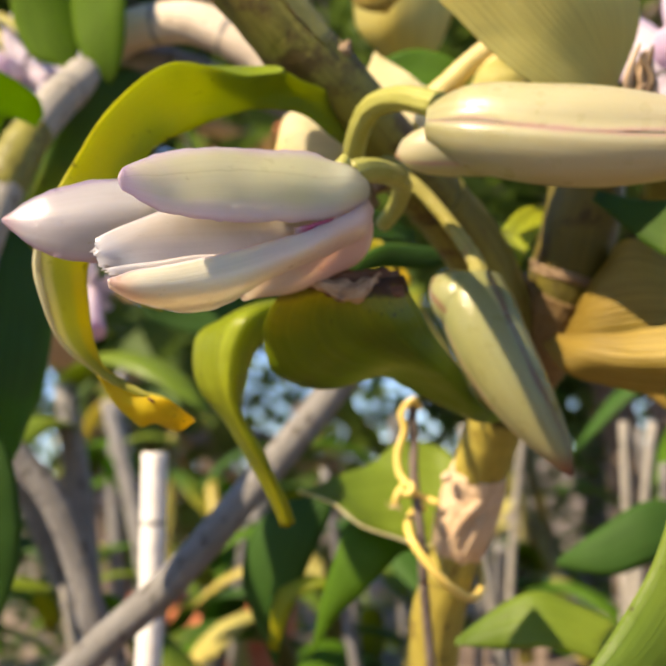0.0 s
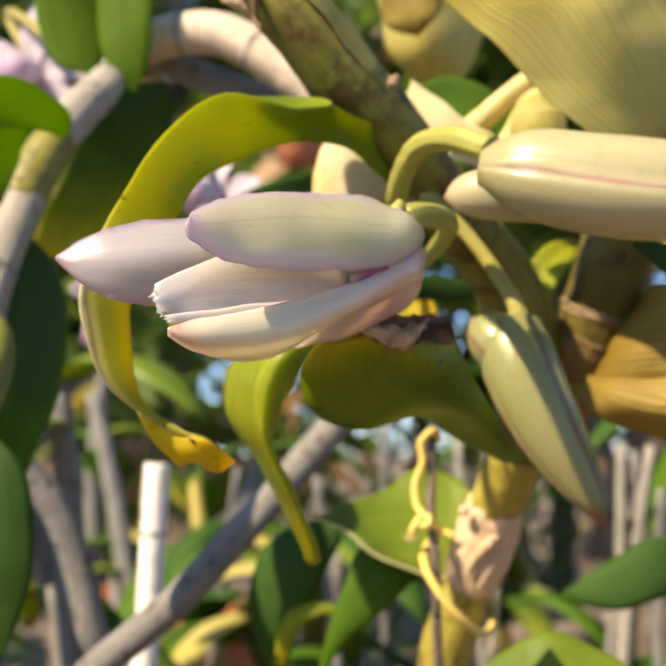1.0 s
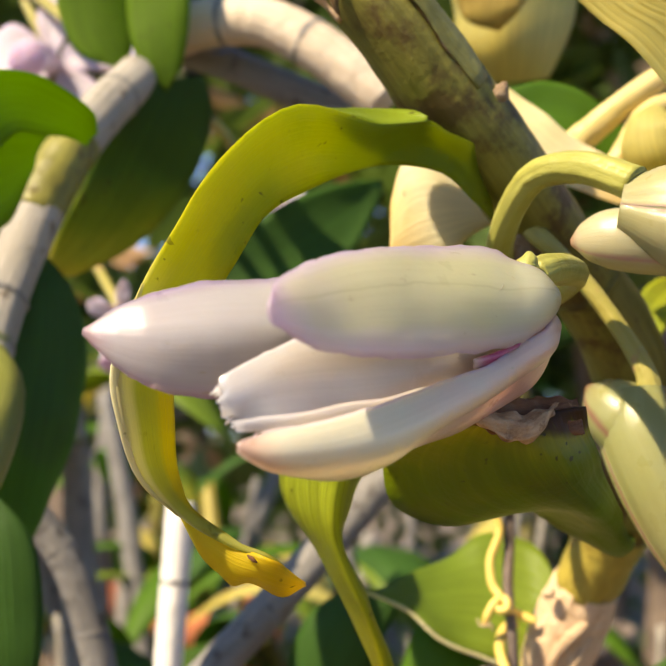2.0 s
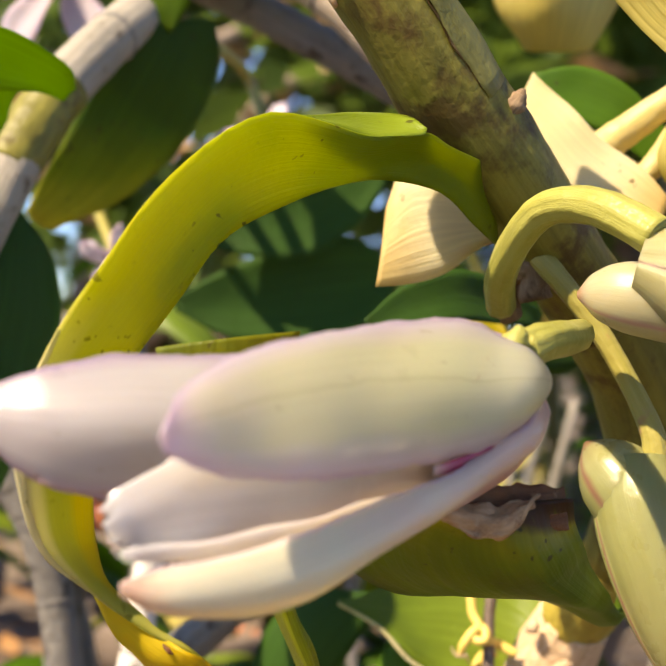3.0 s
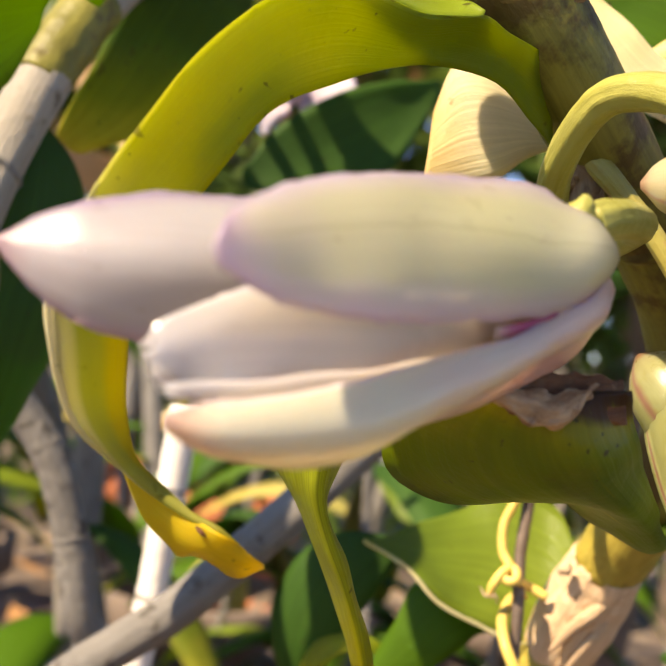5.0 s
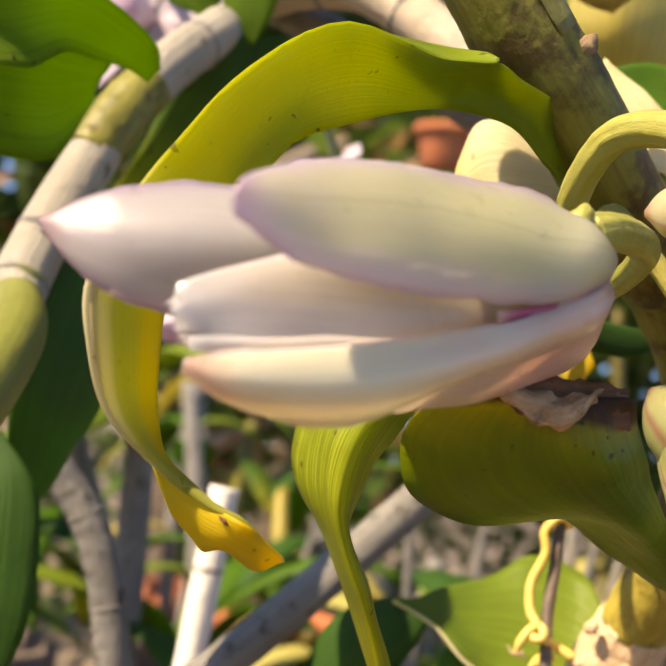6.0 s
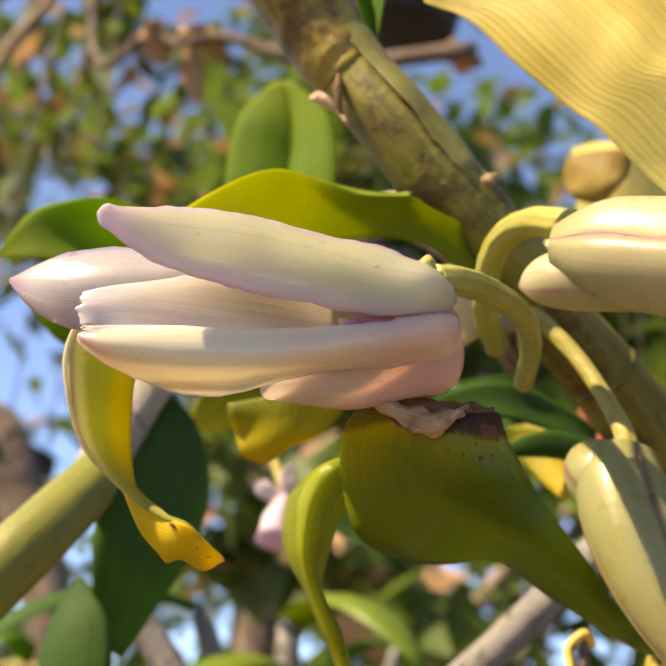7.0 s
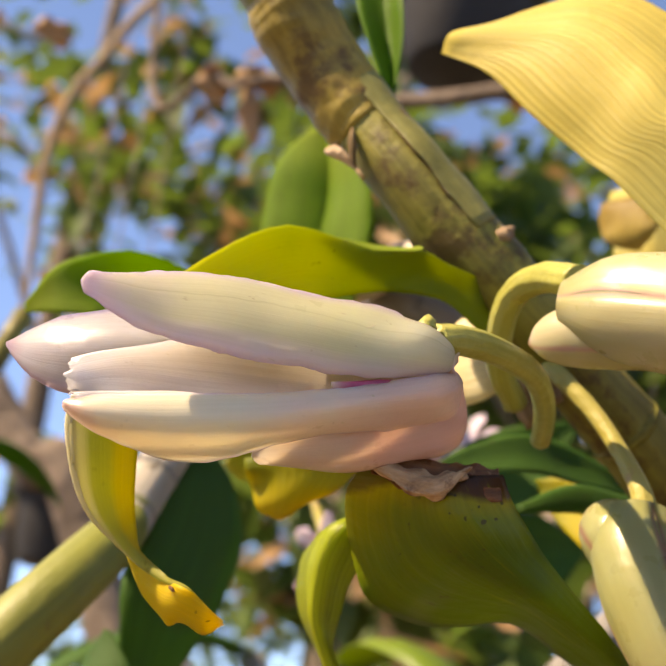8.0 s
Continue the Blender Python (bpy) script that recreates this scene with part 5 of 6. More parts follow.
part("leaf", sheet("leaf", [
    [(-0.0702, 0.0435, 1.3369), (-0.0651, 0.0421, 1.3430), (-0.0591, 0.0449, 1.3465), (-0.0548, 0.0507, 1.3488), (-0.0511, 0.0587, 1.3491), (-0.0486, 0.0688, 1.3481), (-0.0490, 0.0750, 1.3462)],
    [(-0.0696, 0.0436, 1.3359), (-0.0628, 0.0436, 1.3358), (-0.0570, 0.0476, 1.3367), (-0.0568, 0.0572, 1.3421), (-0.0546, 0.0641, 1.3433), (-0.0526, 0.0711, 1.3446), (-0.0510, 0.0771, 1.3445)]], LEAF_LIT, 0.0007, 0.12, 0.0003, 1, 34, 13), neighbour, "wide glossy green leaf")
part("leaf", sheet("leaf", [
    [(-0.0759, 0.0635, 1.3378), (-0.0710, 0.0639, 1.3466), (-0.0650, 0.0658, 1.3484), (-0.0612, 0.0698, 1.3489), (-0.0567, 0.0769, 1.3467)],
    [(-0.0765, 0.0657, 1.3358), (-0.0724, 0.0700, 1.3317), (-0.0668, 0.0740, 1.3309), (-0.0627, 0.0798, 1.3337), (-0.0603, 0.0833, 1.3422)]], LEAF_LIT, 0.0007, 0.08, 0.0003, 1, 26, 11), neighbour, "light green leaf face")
part("leaf", sheet("leaf", [
    [(-0.0495, 0.1138, 1.3646), (-0.0555, 0.1124, 1.3559), (-0.0598, 0.1121, 1.3460), (-0.0634, 0.1127, 1.3375), (-0.0657, 0.1141, 1.3314)],
    [(-0.0422, 0.1196, 1.3680), (-0.0452, 0.1202, 1.3583), (-0.0510, 0.1210, 1.3471), (-0.0577, 0.1207, 1.3365), (-0.0642, 0.1172, 1.3299)],
    [(-0.0397, 0.1235, 1.3687), (-0.0377, 0.1260, 1.3616), (-0.0423, 0.1278, 1.3498), (-0.0508, 0.1267, 1.3375), (-0.0625, 0.1202, 1.3299)]], LEAF_TURN, 0.0007, 0.05, 0.0004, 2, 34, 15), neighbour, "dark green leaf turning yellow at its tip")
part("leaf", sheet("leaf", [
    [(-0.0624, 0.0961, 1.3305), (-0.0640, 0.0887, 1.3212), (-0.0648, 0.0835, 1.3101), (-0.0647, 0.0802, 1.2996), (-0.0635, 0.0854, 1.2831)],
    [(-0.0622, 0.0981, 1.3305), (-0.0573, 0.1047, 1.3229), (-0.0564, 0.1074, 1.3120), (-0.0572, 0.1004, 1.2981), (-0.0618, 0.0915, 1.2819)]], LEAF_DARK, 0.0007, 0.12, 0.0003, 1, 30, 13), neighbour, "wide dark green hanging leaf")
part("leaf", sheet("leaf", [
    [(-0.0647, 0.0767, 1.2933), (-0.0671, 0.0752, 1.2858), (-0.0675, 0.0738, 1.2761), (-0.0653, 0.0726, 1.2655), (-0.0608, 0.0734, 1.2534)],
    [(-0.0634, 0.0767, 1.2927), (-0.0567, 0.0741, 1.2862), (-0.0543, 0.0728, 1.2766), (-0.0546, 0.0726, 1.2657), (-0.0595, 0.0735, 1.2528)]], LEAF_DARK, 0.0007, 0.12, 0.0003, 1, 30, 13), neighbour, "wide dark green hanging leaf")
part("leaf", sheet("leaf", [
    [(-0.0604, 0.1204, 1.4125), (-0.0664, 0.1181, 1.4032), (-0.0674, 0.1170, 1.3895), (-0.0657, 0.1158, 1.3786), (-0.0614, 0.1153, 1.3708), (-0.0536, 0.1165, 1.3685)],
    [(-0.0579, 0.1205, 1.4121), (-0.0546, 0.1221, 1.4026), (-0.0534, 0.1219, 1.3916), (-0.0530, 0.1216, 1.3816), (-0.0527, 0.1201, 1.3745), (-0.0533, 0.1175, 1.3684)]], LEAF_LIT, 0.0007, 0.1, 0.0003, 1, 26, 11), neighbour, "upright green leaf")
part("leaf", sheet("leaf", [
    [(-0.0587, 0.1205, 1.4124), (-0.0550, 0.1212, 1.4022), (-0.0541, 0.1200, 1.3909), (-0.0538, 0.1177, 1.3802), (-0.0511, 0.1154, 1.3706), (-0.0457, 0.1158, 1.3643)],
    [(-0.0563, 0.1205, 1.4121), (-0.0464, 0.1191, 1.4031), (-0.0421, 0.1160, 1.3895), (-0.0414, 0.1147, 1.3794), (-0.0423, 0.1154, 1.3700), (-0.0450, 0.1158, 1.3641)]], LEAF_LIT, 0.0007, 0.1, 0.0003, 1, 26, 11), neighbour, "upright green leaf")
part("leaf", sheet("leaf", [
    [(-0.0286, 0.0422, 1.3136), (-0.0282, 0.0433, 1.3112), (-0.0272, 0.0445, 1.3086), (-0.0256, 0.0456, 1.3068), (-0.0240, 0.0457, 1.3061)],
    [(-0.0209, 0.0440, 1.3155), (-0.0210, 0.0442, 1.3126), (-0.0217, 0.0444, 1.3097), (-0.0230, 0.0451, 1.3075), (-0.0238, 0.0457, 1.3061)],
    [(-0.0138, 0.0489, 1.3169), (-0.0143, 0.0482, 1.3139), (-0.0168, 0.0473, 1.3113), (-0.0202, 0.0465, 1.3088), (-0.0234, 0.0457, 1.3061)]], LEAF_GOLD, 0.0006, 0.0, 0.0006, 2, 26, 15), tied, "yellowing leaf farther back")
part("leaf", sheet("leaf", [
    [(-0.0402, 0.1530, 1.3335), (-0.0353, 0.1554, 1.3430), (-0.0273, 0.1569, 1.3499), (-0.0174, 0.1605, 1.3554), (-0.0043, 0.1663, 1.3587)],
    [(-0.0393, 0.1532, 1.3308), (-0.0294, 0.1543, 1.3302), (-0.0205, 0.1572, 1.3316), (-0.0106, 0.1616, 1.3407), (-0.0038, 0.1664, 1.3568)]], LEAF_DARK, 0.0007, 0.1, 0.0003, 1, 24, 11), neighbour, "dark green leaf farther back")

part("leaf", sheet("leaf", [
    [(-0.0470, 0.1550, 1.3201), (-0.0371, 0.1585, 1.3276), (-0.0241, 0.1620, 1.3338), (-0.0121, 0.1659, 1.3364), (-0.0023, 0.1703, 1.3307)],
    [(-0.0459, 0.1551, 1.3177), (-0.0334, 0.1575, 1.3132), (-0.0198, 0.1614, 1.3140), (-0.0080, 0.1651, 1.3181), (-0.0017, 0.1704, 1.3289)]], LEAF_DARK, 0.0007, 0.1, 0.0003, 1, 24, 11), neighbour, "dark green leaf farther back")

# ---- dry sticks behind ----
def stick(name, line, radius, mat, label, joints):
    root = thing(name, line[0], label, "cane", "dry sticks")
    cane_stem("stem", line, radius, mat, root, joints, "", CANE_GREY, 16, 0.03)
    return root


stick("dry_cane", [(-0.085, 0.105, 1.14), (-0.0736, 0.1110, 1.2182), (-0.0535, 0.1143, 1.2424), (-0.0363, 0.1173, 1.2569), (-0.0198, 0.1241, 1.2747), (-0.0036, 0.1328, 1.2932), (0.0160, 0.1441, 1.3179)], 0.0035, CANE_GREY, "grey leafless dry orchid cane leaning across", (0.37, 0.62, 0.8))
stick("dry_cane", [(-0.0817, 0.1357, 1.2944), (-0.0724, 0.1375, 1.2840), (-0.0657, 0.1381, 1.2754), (-0.0609, 0.1389, 1.2631), (-0.0576, 0.1399, 1.2489), (-0.0546, 0.1434, 1.2277), (-0.07, 0.135, 1.14)], 0.0034, CANE_GREY, "grey bent dry orchid cane", (0.30, 0.52, 0.75))
stick("dry_cane", [(-0.055, 0.145, 1.14), (-0.0532, 0.1726, 1.2110), (-0.0510, 0.1765, 1.2414), (-0.0499, 0.1770, 1.2626), (-0.0494, 0.1774, 1.2730), (-0.0489, 0.1778, 1.2850)], 0.0033, CANE_WHITE, "white dry cane standing upright, sunlight in its colour", (0.42, 0.68))
stick("dry_cane", [(-0.0511, 0.1328, 1.3785), (-0.0413, 0.1287, 1.3808), (-0.0301, 0.1247, 1.3805), (-0.0217, 0.1219, 1.3768), (-0.0135, 0.1194, 1.3708), (-0.0047, 0.1179, 1.3633)], 0.0048, CANE_CREAM, "tan dry cane with peeling sheath", (0.3, 0.66))
stick("dry_cane", [(-0.0470, 0.1398, 1.3799), (-0.0344, 0.1371, 1.3749), (-0.0239, 0.1354, 1.3702), (-0.0136, 0.1337, 1.3656), (-0.0009, 0.1312, 1.3592)], 0.0035, CANE_GREY, "grey mottled dry cane", (0.25, 0.7))

# ---- open flowers farther off ----
def petal_ring(center, facing, size, parent, seed, label):
    """An open flower of five petals and a rolled lip."""
    rnd = random.Random(seed)
    q = Vector(facing).to_track_quat('Z', 'Y').to_matrix()
    c = Vector(center)
    lip = part("flower", tube("flower", [c - q @ Vector((0, 0, 0.004)), c + q @ Vector((0, -0.002, 0.006)), c + q @ Vector((0, -0.006, 0.013))], [0.0012, 0.0030, 0.0042], PINK, 14, 14, 0.1), parent, label)
    for k in range(5):
        a = 1.2566 * k + 1.57 + rnd.uniform(-0.12, 0.12)
        d, w = Vector((math.cos(a), math.sin(a), 0)), Vector((-math.sin(a), math.cos(a), 0))
        wide = size * (0.30 if k in (1, 4) else 0.20)
        rails = []
        for s in (-1, 0, 1):
            rails.append([c + q @ (d * size * f + w * s * wide * g + Vector((0, 0, size * (0.25 * f - 0.35 * f * f + 0.05 * abs(s) * g)))) for f, g in ((0.08, 0.2), (0.3, 0.75), (0.6, 1.0), (0.85, 0.7), (1.0, 0.1))])
        part("petal", sheet("petal", rails, PINK, 0.0006, 0, 0.0006, 2, 16, 9, 0, seed + k), lip)


for k, (at, face, size) in enumerate((((-0.0784, 0.1646, 1.3833), (-0.2, -0.9, 0.2), 0.022), ((-0.0623, 0.1685, 1.3275), (0.1, -0.8, -0.5), 0.008), ((-0.0339, 0.1865, 1.3560), (-0.5, -0.8, 0.3), 0.013))):
    petal_ring(at, face, size, neighbour, 20 + k, "open pale pink orchid flower")
    part("pedicel", tube("pedicel", [Vector(at), Vector(at) + Vector((-0.01, 0.01, 0.02)), (-0.0510, 0.1157, 1.3663)], [0.0012, 0.0013, 0.0014], PEDICEL_RED, 20, 10, 0.05), neighbour)
petal_ring((0.0677, 0.0767, 1.3494), (-0.3, -0.8, 0.4), 0.030, behind, 31, "open pale pink orchid flower")

# ---- low leaves of the pot in front and to the side ----
low = thing("orchid_cane", (0.055, 0.075, 1.14), "short orchid shoot with broad light green leaves", "orchid")
part("stem", tube("stem", [(0.055, 0.075, 1.13), (0.056, 0.074, 1.18), (0.0663, 0.0640, 1.2442), (0.0627, 0.0525, 1.2665), (0.0607, 0.0472, 1.2842)], [0.0045, 0.005, 0.005, 0.0045, 0.004], CANE, 30, 16, 0.05), low)
part("leaf", sheet("leaf", [
    [(0.0502, 0.0348, 1.2901), (0.0497, 0.0293, 1.2828), (0.0473, 0.0239, 1.2742), (0.0432, 0.0194, 1.2662), (0.0367, 0.0160, 1.2579), (0.0308, 0.0145, 1.2508)],
    [(0.0582, 0.0368, 1.2894), (0.0589, 0.0314, 1.2808), (0.0577, 0.0261, 1.2710), (0.0532, 0.0218, 1.2612), (0.0453, 0.0183, 1.2530), (0.0324, 0.0146, 1.2491)]], LEAF_D, 0.0007, 0.1, 0.0003, 1, 30, 11), low, "light green strap leaf arching down")
part("leaf", sheet("leaf", [
    [(0.0575, 0.0691, 1.2440), (0.0491, 0.0736, 1.2512), (0.0422, 0.0763, 1.2553), (0.0363, 0.0772, 1.2572), (0.0302, 0.0773, 1.2561), (0.0208, 0.0757, 1.2501)],
    [(0.0560, 0.0694, 1.2397), (0.0461, 0.0700, 1.2454), (0.0389, 0.0708, 1.2482), (0.0332, 0.0717, 1.2488), (0.0274, 0.0738, 1.2485), (0.0208, 0.0757, 1.2490)]], LEAF_D, 0.0007, 0.08, 0.0004, 2, 28, 11), low, "broad bright green leaf")
part("leaf", sheet("leaf", [
    [(0.0783, 0.1325, 1.2685), (0.0670, 0.1324, 1.2696), (0.0564, 0.1328, 1.2640), (0.0468, 0.1333, 1.2575)],
    [(0.0800, 0.1331, 1.2599), (0.0677, 0.1293, 1.2568), (0.0574, 0.1295, 1.2541), (0.0472, 0.1334, 1.2561)]], LEAF_DARK, 0.0007, 0.1, 0, 1, 22, 9), tied, "dark green leaf low behind")

# ---- bench and pots that carry the plants ----
def timber(bm, size, at):
    made = bmesh.ops.create_cube(bm, size=1.0, matrix=Matrix.Translation(at) @ Matrix.Diagonal((*size, 1)))
    return made


def box_mesh(name, size, at, mat, bevel=0.003):
    bm = bmesh.new()
    timber(bm, size, at)
    bmesh.ops.bevel(bm, geom=list(bm.edges), offset=bevel, segments=2, affect='EDGES')
    me = bpy.data.meshes.new(name)
    bm.to_mesh(me)
    bm.free()
    me.materials.append(mat)
    return me


bench = thing("plant_bench", (0, 0.2, 0), "weathered slatted timber plant bench", "bench")
for k in range(12):
    part("slat", box_mesh("slat", (1.7, 0.085, 0.022), (0.0, 0.02 + 0.098 * k, 1.029), BARK), bench)
for x in (-0.75, 0.75):
    part("bearer", box_mesh("bearer", (0.05, 1.20, 0.06), (x, 0.56, 0.988), BARK), bench)
    for y in (0.0, 1.12):
        part("leg", box_mesh("leg", (0.06, 0.06, 0.99), (x, y, 0.464), BARK), bench)


def clay_pot(at, radius, height, label, mat=None, group="pots"):
    rim = radius
    prof = [(0.62, 0.0), (0.66, 0.03), (0.84, 0.76), (0.85, 0.78), (1.0, 0.80), (1.0, 0.985), (0.97, 1.0), (0.90, 1.0), (0.88, 0.97), (0.80, 0.78), (0.60, 0.06), (0.0, 0.05)]
    sides, verts, uvs, faces = 40, [], [], []
    for i, (r, h) in enumerate(prof):
        for k in range(sides):
            a = 6.28318 * k / sides
            verts.append((math.cos(a) * r * rim, math.sin(a) * r * rim, h * height))
            uvs.append((i / len(prof), k / sides))
    for i in range(len(prof) - 1):
        for k in range(sides):
            a, b = i * sides + k, i * sides + (k + 1) % sides
            faces.append((a, b, b + sides, a + sides))
    faces.append(tuple(range(sides - 1, -1, -1)))
    root = thing("flower_pot", at, label, "pot", group)
    body = new("body", build("body", verts, faces, uvs, mat or CLAY))
    body.parent = root
    n, sv, su, sf = 16, [(0, 0, 0.80 * height)], [(0.5, 0.5)], []
    for k in range(n * 2):
        a = 3.14159 * k / n
        sv.append((math.cos(a) * 0.80 * rim, math.sin(a) * 0.80 * rim, (0.80 + 0.02 * math.sin(k * 3)) * height))
        su.append((0.5, 0.5))
        sf.append((0, k + 1, (k + 1) % (n * 2) + 1))
    mix = new("bark_mix", build("bark_mix", sv, sf, su, BARK))
    mix.parent = root
    return root


for x, y, r in ((0.030, 0.110, 0.052), (-0.080, 0.125, 0.052)):
    clay_pot((x, y, 1.040), r, 0.12, "terracotta pot holding orchid canes on the bench")

# ---- the thicket of potted orchids farther back ----
def thicket_plant(x, y, z, seed, leafy, tall, pale):
    rnd = random.Random(seed)
    root = thing("orchid_plant", (x, y, z), "potted orchid with pale jointed canes and strap leaves", "orchid", "orchids farther back")
    for c in range(rnd.choice((2, 3, 3))):
        lean = Vector((rnd.uniform(-0.35, 0.35), rnd.uniform(-0.25, 0.25), 1)).normalized()
        high = tall * rnd.uniform(0.7, 1.15)
        base = Vector((x + rnd.uniform(-0.03, 0.03), y + rnd.uniform(-0.03, 0.03), z))
        bend = Vector((rnd.uniform(-0.05, 0.05), rnd.uniform(-0.05, 0.05), 0))
        line = [base + lean * high * f + bend * f * f for f in (0, 0.25, 0.5, 0.75, 1.0)]
        mat = rnd.choice((CANE_GREY, CANE_BROWN_SHADE, CANE) if pale else (CANE, CANE_TAN, CANE_GREY))
        part("stem", tube("stem", line, [0.0055, 0.0062, 0.006, 0.0055, 0.004], mat, 26, 10, 0.08, seed=seed + c), root)
        dense = smooth_line(line, 12)
        for k in range(leafy):
            f = dense[rnd.randrange(4, 12)]
            turn = rnd.uniform(0, 6.28)
            out = Vector((math.cos(turn), math.sin(turn), rnd.uniform(-0.1, 0.6)))
            wide, long = rnd.uniform(0.008, 0.014), rnd.uniform(0.05, 0.10)
            side = out.cross(Vector((0, 0, 1))).normalized()
            rails = [[], []]
            for q in (0, 0.25, 0.5, 0.75, 1.0):
                p = f + out * long * q - Vector((0, 0, 1)) * long * 0.7 * q * q
                g = wide * (0.35 + 2.4 * q * (1 - q) + 0.1 * (1 - q)) * (1 if q < 1 else 0.2)
                rails[0].append(p + side * g)
                rails[1].append(p - side * g)
            part("leaf", sheet("leaf", rails, rnd.choice((LEAF_DARK, LEAF_MID, LEAF_MID, LEAF_D, LEAF_DARK, LEAF_TURN, LEAF_YELLOW)), 0.0007, 0.15, 0.0004, 1, 10, 5, 0, seed), root)
    return root


SPOTS = ((-0.34, 0.38), (-0.22, 0.44), (-0.12, 0.36), (0.00, 0.46), (0.12, 0.38), (0.22, 0.30), (0.30, 0.42), (-0.30, 0.22), (0.17, 0.20), (0.34, 0.20), (-0.46, 0.58), (-0.28, 0.66), (-0.10, 0.60), (0.08, 0.68), (0.24, 0.58), (0.42, 0.66), (-0.18, 0.86), (0.16, 0.90), (-0.50, 0.90), (0.50, 0.95))
for k, (x, y) in enumerate(SPOTS):
    clay_pot((x, y, 1.040), 0.058, 0.11, "old mossy brown clay pot with an orchid", CLAY_OLD)
    thicket_plant(x, y, 1.125, 100 + k, 6, (0.22, 0.16, 0.20, 0.12, 0.17, 0.24, 0.26, 0.30, 0.18, 0.30)[k % 10], k % 2)

# bare bleached stakes
for k, top in enumerate(((0.0926, 0.2814, 1.2897), (0.1015, 0.3016, 1.2874), (0.1002, 0.2714, 1.2890), (0.1010, 0.2624, 1.2754), (0.0440, 0.3614, 1.2924), (0.0613, 0.4016, 1.2907), (0.0996, 0.3353, 1.2361), (-0.0122, 0.3424, 1.2776), (0.0761, 0.4211, 1.2983), (0.0172, 0.4412, 1.2988), (-0.1058, 0.3049, 1.2397), (-0.0551, 0.4827, 1.2784))):
    x, y, z = top
    bx, by = x + 0.035 * math.sin(2.1 * k), y + 0.02 * math.cos(1.3 * k)
    root = thing("plant_stake", (bx, by, 1.04), "thin bleached bamboo stake standing on the bench", "stake", "stakes")
    part("rod", tube("rod", [(bx, by, 1.04), (bx + (x - bx) * 0.35 + 0.002, by, 1.04 + (z - 1.04) * 0.35), (bx + (x - bx) * 0.7 - 0.001, y + 0.003, 1.04 + (z - 1.04) * 0.7), (x, y, z)], [0.0021, 0.0020, 0.0019, 0.0017], CANE_GREY if k % 2 else CANE_PALE, 30, 10, 0.06, seed=k), root)
for x, y, z in ((-0.1940, 0.9344, 1.1260), (-0.1123, 0.8590, 1.0577)):
    clay_pot((x, y, 1.040), 0.05, 0.125, "red terracotta pot standing on the bench")

for x, y, h in ((-0.0811, 0.62, 0.0975), (-0.128, 0.72, 0.046)):
    clay_pot((x, y, 1.040), 0.024, h, "small orange terracotta pot standing on the bench")

# a black hanging pot with a dry stem, and a small clay pot hung on wire
def hanging_pot(at, radius, height, mat, label, seed):
    pot = clay_pot((at[0], at[1], at[2]), radius, height, label, mat, "hanging pots")
    for k in range(3):
        a = 2.0944 * k + seed
        p = Vector((math.cos(a) * radius * 0.95, math.sin(a) * radius * 0.95, height))
        wire = new("wire", tube("wire", [p, p.lerp(Vector((0, 0, 3.0 - at[2])), 0.5), Vector((0, 0, 3.0 - at[2]))], [0.001] * 3, RUST, 10, 6, 0))
        wire.parent = pot
    return pot


hanging_pot(Vector((-0.1673, 0.5910, 1.7362)), 0.055, 0.07, NET, "black plastic pot hanging on wires", 0.3)
hanging_pot(Vector((-0.585, 0.875, 1.43)), 0.05, 0.075, NET, "black plastic pot hanging low on wires", 1.1)
hanging_pot(Vector((-0.0374, 0.8865, 1.5250)), 0.028, 0.034, CLAY, "small terracotta pot hanging on wires", 0.8)
beam = tagged(new("overhead_beam", box_mesh("overhead_beam", (9.0, 0.05, 0.05), (0, 0.60, 3.01), BARK)), "dark timber beam carrying hanging pots", "beam")
for x in (-4.4, 4.4):
    tagged(new("post", box_mesh("post", (0.09, 0.09, 3.1), (x, 0.60, 1.44), BARK)), "dark timber post under the beam", "post", "posts")
beam_two = tagged(new("overhead_beam", box_mesh("overhead_beam", (9.0, 0.05, 0.05), (0, 0.86, 3.01), BARK)), "dark timber beam carrying hanging pots", "beam")
for x in (-4.4, 4.4):
    tagged(new("post", box_mesh("post", (0.09, 0.09, 3.1), (x, 0.86, 1.44), BARK)), "dark timber post under the beam", "post", "posts")

